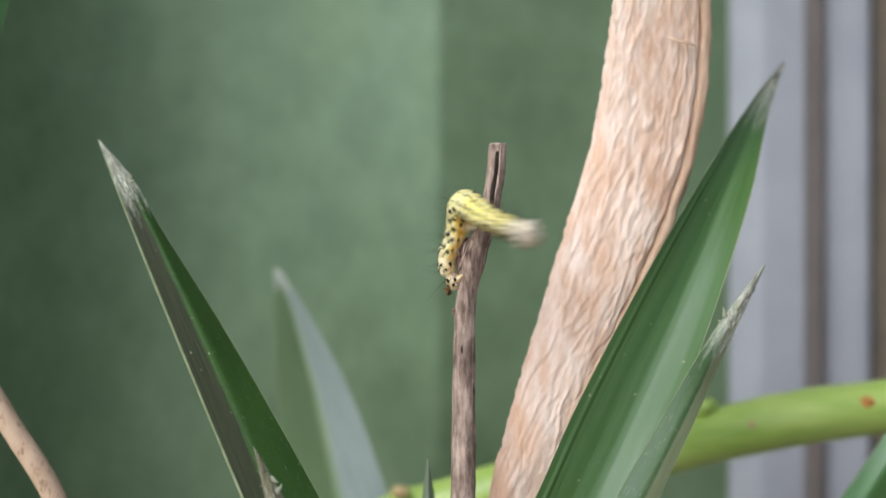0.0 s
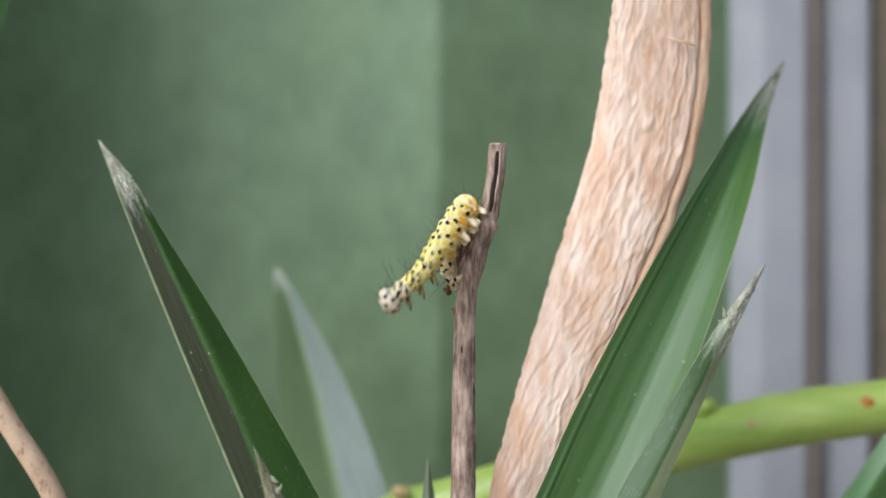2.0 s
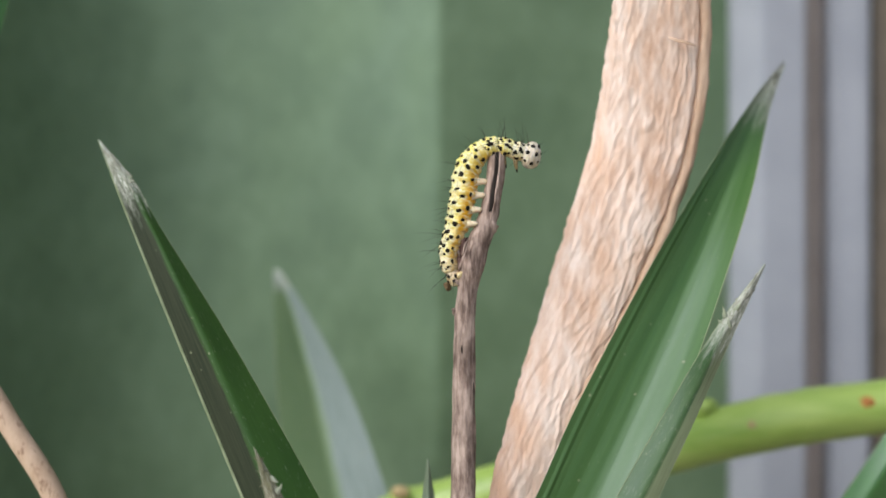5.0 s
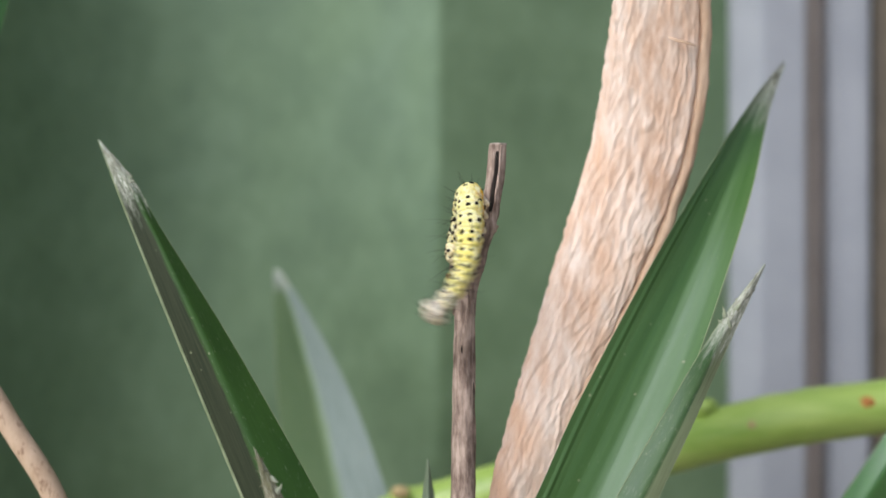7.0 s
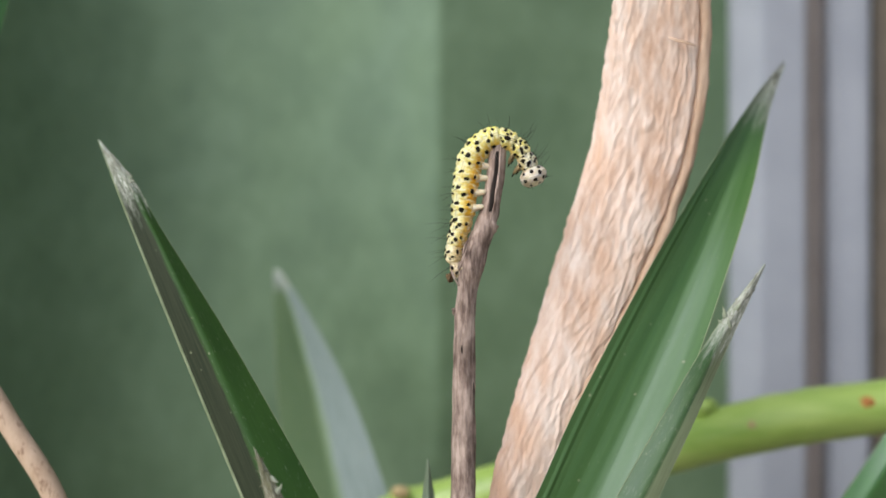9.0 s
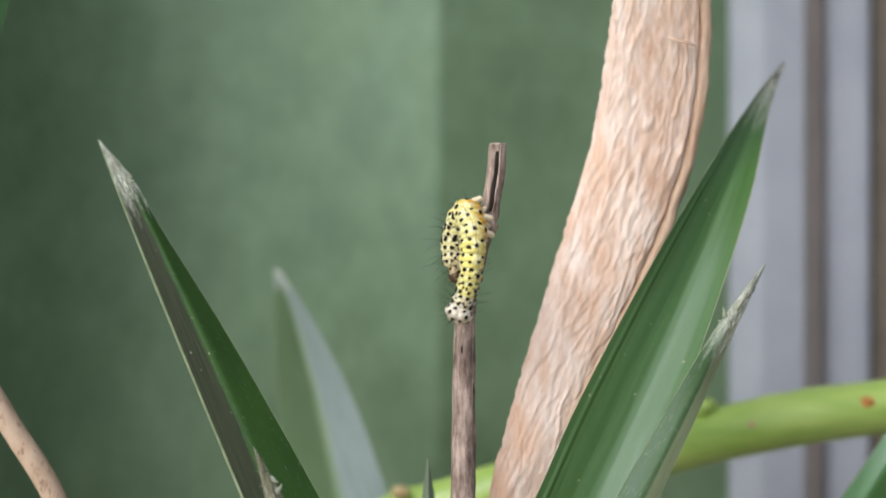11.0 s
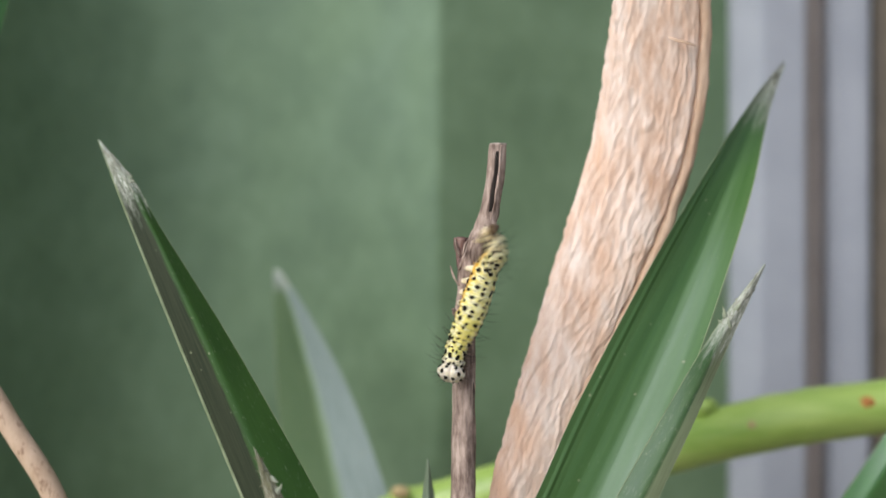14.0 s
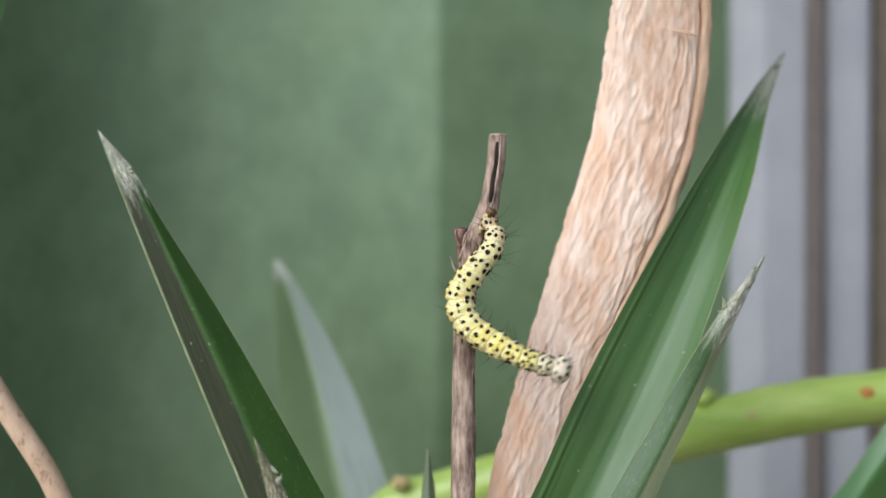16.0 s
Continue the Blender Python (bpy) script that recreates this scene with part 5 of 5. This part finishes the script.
    bend(8.6, BACK, (-0.2, -0.4, 0.9), [(2.5, 0.0, -3.5), (1.9, 0.0, -0.4), (3.2, 0.0, 4.1), (3.1, 0.0, 9.6), (3.4, 0.0, 14.6), (6.1, 0.0, 18.3), (11.1, 0.0, 20.1), (16.4, 0.0, 21.2)])
    bend(8.7, BACK, (-0.4, -0.4, 0.9), [(2.5, 0.0, -3.5), (1.9, 0.0, -0.4), (3.2, 0.0, 4.1), (2.9, 0.0, 9.6), (3.4, 0.0, 15.1), (6.4, 0.0, 18.9), (10.1, 0.0, 21.6), (13.7, 0.0, 23.8)])
    bend(8.8, BACK, (0.0, -0.4, 1.0), [(2.5, 0.0, -3.5), (1.9, 0.0, -0.4), (3.2, 0.0, 4.1), (3.2, 0.0, 9.6), (3.6, 0.0, 15.6), (6.8, 0.0, 19.1), (11.6, 0.0, 19.6), (17.0, 0.0, 18.3)])
    bend(8.9, BACK, (0.5, -0.4, 0.8), [(2.5, 0.0, -3.5), (1.9, 0.0, -0.4), (3.2, 0.0, 4.1), (3.5, 0.0, 9.6), (4.2, 0.0, 15.6), (7.4, 0.0, 19.3), (12.4, 0.0, 18.6), (16.1, 0.0, 13.3)])
    bend(9, BACK, (0.6, -0.4, 0.7), [(2.5, 0.0, -3.5), (1.9, 0.0, -0.4), (3.2, 0.0, 4.1), (3.8, 0.0, 11.1), (5.4, 0.0, 17.1), (9.4, 0.0, 19.8), (13.6, 0.0, 17.6), (16.0, 0.0, 12.9)])
    bend(9.1, BACK, (0.5, -0.4, 0.8), [(2.5, 0.0, -3.5), (1.9, 0.0, -0.4), (3.2, 0.0, 4.1), (3.8, 0.0, 11.1), (5.4, 0.0, 17.1), (9.6, 0.0, 20.1), (14.1, 0.0, 18.3), (17.6, 0.0, 14.7)])
    bend(9.2, BACK, (0.0, -0.4, 1.0), [(2.5, 0.0, -3.5), (1.9, 0.0, -0.4), (3.2, 0.0, 4.1), (3.8, 0.0, 11.6), (5.1, 0.0, 17.3), (8.4, 0.0, 19.9), (13.1, 0.0, 20.4), (18.4, 0.0, 20.9)])
    bend(9.6, BACK, (0.2, -0.6, 0.8), [(2.5, 0.0, -3.5), (1.9, 0.0, -0.4), (3.2, 0.0, 4.1), (3.8, 0.0, 10.6), (5.2, 0.0, 15.6), (8.9, -4.0, 17.3), (14.1, -8.0, 15.0), (17.3, -10.0, 11.5)])
    bend(10, BACK, (0.3, -0.9, 0.5), [(2.5, 0.0, -3.5), (1.9, 0.0, -0.4), (3.2, 0.0, 4.1), (3.8, 0.0, 9.6), (5.5, -3.0, 12.4), (9.2, -8.0, 10.7), (13.8, -12.0, 6.2), (16.6, -12.0, 2.0)])
    bend(10.4, BACK, (0.2, -1.0, 0.2), [(2.5, 0.0, -3.5), (1.9, 0.0, -0.4), (3.2, 0.0, 4.1), (4.1, -2.0, 9.0), (5.9, -6.0, 6.4), (8.7, -9.0, 1.1), (11.5, -10.0, -5.6)])
    bend(10.8, (-0.3, -0.9, 0.0), (0.0, -1.0, 0.0), [(2.5, 0.0, -3.5), (1.9, 0.0, -0.4), (3.2, 0.0, 4.1), (4.0, -3.0, 7.5), (5.0, -7.0, 3.0), (5.9, -8.0, -2.8), (5.4, -8.0, -9.1)])
    bend(11.1, (0.3, -0.9, 0.0), (0.0, -1.0, 0.0), [(2.4, -0.8, -3.7), (1.5, -0.8, -0.9), (1.8, -0.8, 2.7), (3.7, -3.0, 6.0), (5.1, -6.0, 2.8), (4.8, -7.0, -2.3), (3.5, -7.0, -7.6), (1.7, -6.0, -11.8)], INWARD)
    bend(11.3, COIL, (-0.1, -1.0, 0.0), [(2.9, -1.6, -3.2), (2.2, -1.6, -1.3), (2.1, -1.2, 1.0), (3.0, -0.9, 3.9), (4.3, -2.5, 5.8), (5.3, -5.0, 2.5), (4.7, -6.0, -2.3), (3.3, -6.0, -7.2), (1.5, -5.0, -11.9)], INWARD)
    bend(11.5, COIL, (-0.1, -1.0, 0.0), [(2.9, -1.8, -2.8), (2.0, -1.6, -1.3), (1.7, -1.2, 0.9), (2.6, -0.9, 3.8), (4.3, -2.7, 5.4), (5.5, -5.0, 1.9), (4.5, -6.0, -3.6), (2.9, -6.0, -8.2), (1.5, -5.0, -12.2)], INWARD)
    bend(11.8, COIL, (-0.1, -1.0, 0.0), [(2.6, -2.6, -1.8), (1.6, -2.2, -1.5), (0.8, -1.4, 0.8), (1.9, 0.0, 3.9), (4.5, -3.0, 4.7), (6.1, -5.0, 0.9), (4.9, -5.0, -4.6), (3.0, -6.0, -8.7), (1.6, -5.0, -12.6)], INWARD)
    bend(12, COIL, (-0.1, -1.0, 0.0), [(2.6, -3.0, -0.7), (1.7, -2.7, -1.4), (0.6, -2.0, -0.9), (0.0, -1.3, 0.9), (1.7, -1.5, 3.7), (5.3, -3.0, 2.3), (6.0, -5.0, -2.3), (4.0, -6.0, -7.7), (1.9, -5.0, -12.9)], INWARD)
    bend(12.5, COIL, (-0.1, -1.0, 0.0), [(2.7, -2.9, -1.8), (1.7, -2.6, -2.3), (0.5, -2.0, -1.8), (-0.3, -1.2, -0.3), (1.6, -1.0, 1.5), (5.5, -3.0, -0.3), (6.3, -5.0, -4.8), (4.5, -6.0, -9.1), (1.7, -5.0, -12.9)], INWARD)
    bend(12.8, COIL, (-0.1, -1.0, 0.0), [(2.7, -2.9, -2.4), (1.7, -2.6, -2.9), (0.5, -2.0, -2.4), (-0.2, -1.2, -1.1), (1.8, -1.0, 0.5), (5.7, -3.0, -1.7), (5.8, -5.0, -6.0), (4.6, -7.0, -10.1), (1.6, -5.0, -13.3)], INWARD)
    bend(13, COIL, (-0.1, -1.0, 0.0), [(2.6, -2.9, -2.7), (1.7, -2.6, -3.2), (0.5, -2.0, -2.6), (-0.1, -1.2, -1.3), (1.9, -1.0, 0.1), (5.7, -3.0, -2.5), (5.5, -5.0, -6.9), (4.3, -7.0, -11.5), (2.9, -5.0, -13.4), (1.5, -3.0, -13.7)], INWARD)
    bend(13.2, COIL, (-0.1, -1.0, 0.0), [(2.5, -2.9, -3.1), (1.6, -2.6, -3.4), (0.6, -2.0, -2.7), (0.1, -1.2, -1.3), (1.9, -1.0, 0.1), (5.9, -3.0, -2.5), (6.0, -5.0, -6.9), (4.5, -7.0, -11.7), (2.7, -5.0, -14.6), (1.3, -3.0, -14.9)], INWARD)
    bend(13.5, COIL, (-0.1, -1.0, 0.0), [(2.0, -2.8, -3.7), (1.4, -2.5, -3.6), (0.6, -2.0, -2.7), (0.3, -1.2, -1.3), (2.4, -1.0, -0.1), (6.5, -3.0, -2.9), (6.3, -5.0, -7.7), (3.5, -6.0, -13.0), (1.1, -5.0, -17.8)], INWARD)
    bend(13.7, (-0.1, -0.95, 0.1), (-0.1, -1.0, 0.0), [(0.6, -1.8, -4.2), (-0.6, -1.5, -2.5), (0.1, -1.0, -0.9), (3.1, -1.0, -0.5), (6.7, -3.0, -3.4), (6.1, -5.0, -8.7), (3.3, -6.0, -14.5), (1.0, -5.0, -19.8)], INWARD)
    bend(13.8, (0.1, -0.9, 0.2), (-0.1, -1.0, 0.0), [(-1.1, -1.0, -3.1), (-0.6, -1.0, -1.4), (1.6, -1.0, -0.9), (5.5, -2.0, -1.4), (6.7, -4.0, -4.8), (5.7, -5.0, -9.7), (3.3, -6.0, -15.5), (1.2, -5.0, -20.4)])
    bend(13.9, (0.1, -0.8, 0.4), (-0.1, -1.0, 0.0), [(-2.3, 0.0, -2.2), (0.1, -1.0, -1.9), (3.1, -2.0, -1.5), (6.1, -3.0, -2.3), (6.7, -4.0, -5.3), (5.7, -5.0, -9.7), (3.3, -6.0, -15.5), (1.3, -5.0, -20.7)])
    bend(13.95, (-0.2, -0.8, 0.4), (-0.1, -1.0, 0.0), [(2.9, -12.0, 1.2), (4.2, -9.0, 0.1), (5.9, -6.0, -2.0), (6.5, -5.0, -5.3), (5.5, -5.0, -10.2), (3.1, -6.0, -15.9), (1.3, -5.0, -21.1)])
    bend(14, (0.3, -0.8, 0.4), (-0.1, -1.0, 0.0), [(8.0, -9.0, 2.2), (9.2, -8.0, -0.4), (7.6, -6.0, -3.6), (6.2, -6.0, -7.7), (4.5, -6.0, -12.1), (2.5, -5.0, -16.7), (1.4, -5.0, -21.4)])
    bend(14.1, (0.4, -0.8, 0.3), (-0.1, -1.0, 0.0), [(10.6, -6.0, 2.6), (10.6, -6.0, -0.1), (8.0, -6.0, -2.8), (5.9, -6.0, -7.7), (4.3, -6.0, -12.1), (2.3, -5.0, -16.5), (1.4, -5.0, -21.4)])
    bend(14.2, (0.3, -1.0, 0.2), (-0.1, -1.0, 0.0), [(9.4, -4.0, 2.8), (10.1, -5.0, -0.4), (7.8, -6.0, -3.8), (5.4, -6.0, -8.7), (3.5, -6.0, -13.0), (1.9, -5.0, -17.5), (1.1, -5.0, -21.6)])
    bend(14.3, (0.3, -1.0, 0.1), (-0.1, -1.0, 0.0), [(8.5, -3.0, 2.9), (9.4, -5.0, -0.4), (7.4, -6.0, -4.3), (5.1, -6.0, -9.1), (3.0, -6.0, -14.0), (1.6, -5.0, -18.5), (1.0, -5.0, -21.8)])
    bend(14.5, (0.6, -1.0, 0.1), (0.4, -1.0, 0.0), [(8.1, -3.0, 2.9), (9.0, -5.0, -0.4), (7.1, -6.0, -4.6), (4.2, -6.0, -10.1), (2.1, -6.0, -15.5), (1.3, -5.0, -19.6), (0.5, -5.0, -22.1)])
    bend(14.7, (0.6, -1.0, 0.1), (0.4, -1.0, 0.0), [(8.1, -3.0, 2.9), (9.0, -5.0, -0.4), (7.1, -6.0, -4.6), (4.2, -6.0, -10.1), (1.7, -6.0, -15.9), (0.8, -5.0, -20.4), (0.4, -5.0, -22.9)])
    bend(14.8, (0.6, -1.0, 0.1), (0.4, -1.0, 0.0), [(8.1, -3.0, 2.9), (9.0, -5.0, -0.4), (7.1, -6.0, -4.6), (4.0, -6.0, -10.4), (1.3, -6.0, -16.6), (0.1, -6.0, -20.8), (-0.4, -6.0, -24.2)])
    bend(14.9, (0.6, -1.0, 0.1), (0.4, -1.0, 0.0), [(8.1, -3.0, 2.9), (9.0, -5.0, -0.4), (7.1, -6.0, -4.4), (4.0, -6.0, -10.4), (1.7, -6.0, -16.6), (1.0, -7.0, -22.2), (1.2, -8.0, -27.3)])
    bend(15, (0.6, -1.0, 0.1), (0.4, -1.0, 0.0), [(8.1, -3.0, 2.9), (9.0, -5.0, -0.4), (6.4, -6.0, -5.3), (3.2, -6.0, -11.6), (2.2, -7.0, -17.3), (4.6, -8.0, -23.0), (9.2, -9.0, -26.5)])
    bend(15.1, (0.6, -1.0, 0.1), (0.4, -1.0, 0.0), [(8.1, -3.0, 2.9), (9.0, -5.0, -0.4), (6.4, -6.0, -5.5), (3.0, -6.0, -11.7), (2.2, -7.0, -17.5), (4.4, -8.0, -22.7), (8.4, -9.0, -25.7)])
    bend(15.2, (0.6, -1.0, 0.1), (0.4, -1.0, 0.0), [(8.1, -3.0, 2.9), (9.0, -5.0, -0.4), (6.6, -6.0, -5.1), (3.0, -6.0, -11.4), (1.5, -7.0, -17.6), (2.7, -8.0, -23.8), (4.9, -9.0, -28.7)])
    bend(15.3, (0.6, -1.0, 0.1), (0.4, -1.0, 0.0), [(8.1, -3.0, 2.9), (9.0, -5.0, -0.4), (6.4, -6.0, -5.1), (2.7, -6.0, -11.1), (2.1, -7.0, -17.9), (4.4, -8.0, -23.4), (8.4, -9.0, -27.7)])
    bend(15.4, (0.6, -1.0, 0.1), (0.4, -1.0, 0.0), [(8.1, -3.0, 2.9), (9.0, -5.0, -0.4), (6.2, -6.0, -5.2), (2.8, -6.0, -10.9), (3.3, -7.0, -16.7), (7.3, -8.0, -20.4), (13.8, -9.0, -23.7)])
    bend(15.5, (0.6, -1.0, 0.1), (0.4, -1.0, 0.0), [(8.1, -3.0, 2.9), (9.0, -5.0, -0.4), (5.9, -6.0, -5.2), (2.7, -6.0, -10.7), (3.7, -7.0, -16.4), (7.5, -8.0, -19.4), (13.2, -9.0, -22.6)])
    bend(15.6, (0.6, -1.0, 0.1), (0.4, -1.0, 0.0), [(8.1, -3.0, 2.9), (9.0, -5.0, -0.4), (5.9, -6.0, -5.4), (2.5, -6.0, -11.3), (3.3, -7.0, -17.1), (7.1, -8.0, -21.8), (12.1, -9.0, -27.2)])
    bend(15.8, (0.6, -1.0, 0.1), (0.4, -1.0, 0.0), [(8.1, -3.0, 2.9), (9.0, -5.0, -0.4), (5.9, -6.0, -5.2), (2.7, -6.0, -10.3), (3.7, -7.0, -15.9), (8.3, -8.0, -20.1), (15.4, -9.0, -25.3)])
    bend(16, (0.6, -1.0, 0.1), (0.4, -1.0, 0.0), [(8.1, -3.0, 2.9), (9.0, -5.0, -0.4), (5.9, -6.0, -4.8), (2.9, -6.0, -9.5), (4.1, -7.0, -14.1), (8.5, -8.0, -17.5), (14.5, -9.0, -20.3), (20.1, -9.0, -22.0)])
    count = len(chain)
    rows = [[] for _ in chain]
    last_twist = None
    for k in range(round(16 * FPS) + 1):
        t = k / FPS
        line, tail_up, head_up, coil = between(t)
        mids = glide(line, count)
        ways = []
        for i in range(count):
            ways.append((mids[min(i + 1, count - 1)] - mids[max(i - 1, 0)]).normalized())
        ups = [(tail_up - ways[0] * tail_up.dot(ways[0])).normalized()]
        for a, b in zip(ways, ways[1:]):
            u = a.rotation_difference(b) @ ups[-1]
            ups.append((u - b * u.dot(b)).normalized())
        goal = (head_up - ways[-1] * head_up.dot(ways[-1])).normalized()
        twist = math.atan2(ways[-1].dot(ups[-1].cross(goal)), ups[-1].dot(goal))
        if last_twist is not None:
            twist += math.tau * round((last_twist - twist) / math.tau)
            if twist > 1.5 * math.pi:
                twist -= math.tau
            if twist < -1.5 * math.pi:
                twist += math.tau
        last_twist = twist
        for i in range(count):
            s = min(1.0, max(0.0, (i - 2) / (count - 4)))
            up = Matrix.Rotation(twist * s * s * (3 - 2 * s), 3, ways[i]) @ ups[i]
            if coil.length > 0.01:
                inner = (coil - ways[i] * coil.dot(ways[i])).normalized()
                up = up.lerp(inner, min(1.0, coil.length) * (1 - 0.8 * s ** 3)).normalized()
            side = up.cross(ways[i])
            m = Matrix((ways[i], side, up)).transposed().to_4x4()
            m.translation = mm(mids[i]) - crawler.location
            rows[i].append((t, m))
    for piece, keys in zip(chain, rows):
        walk(piece, keys)


motions()
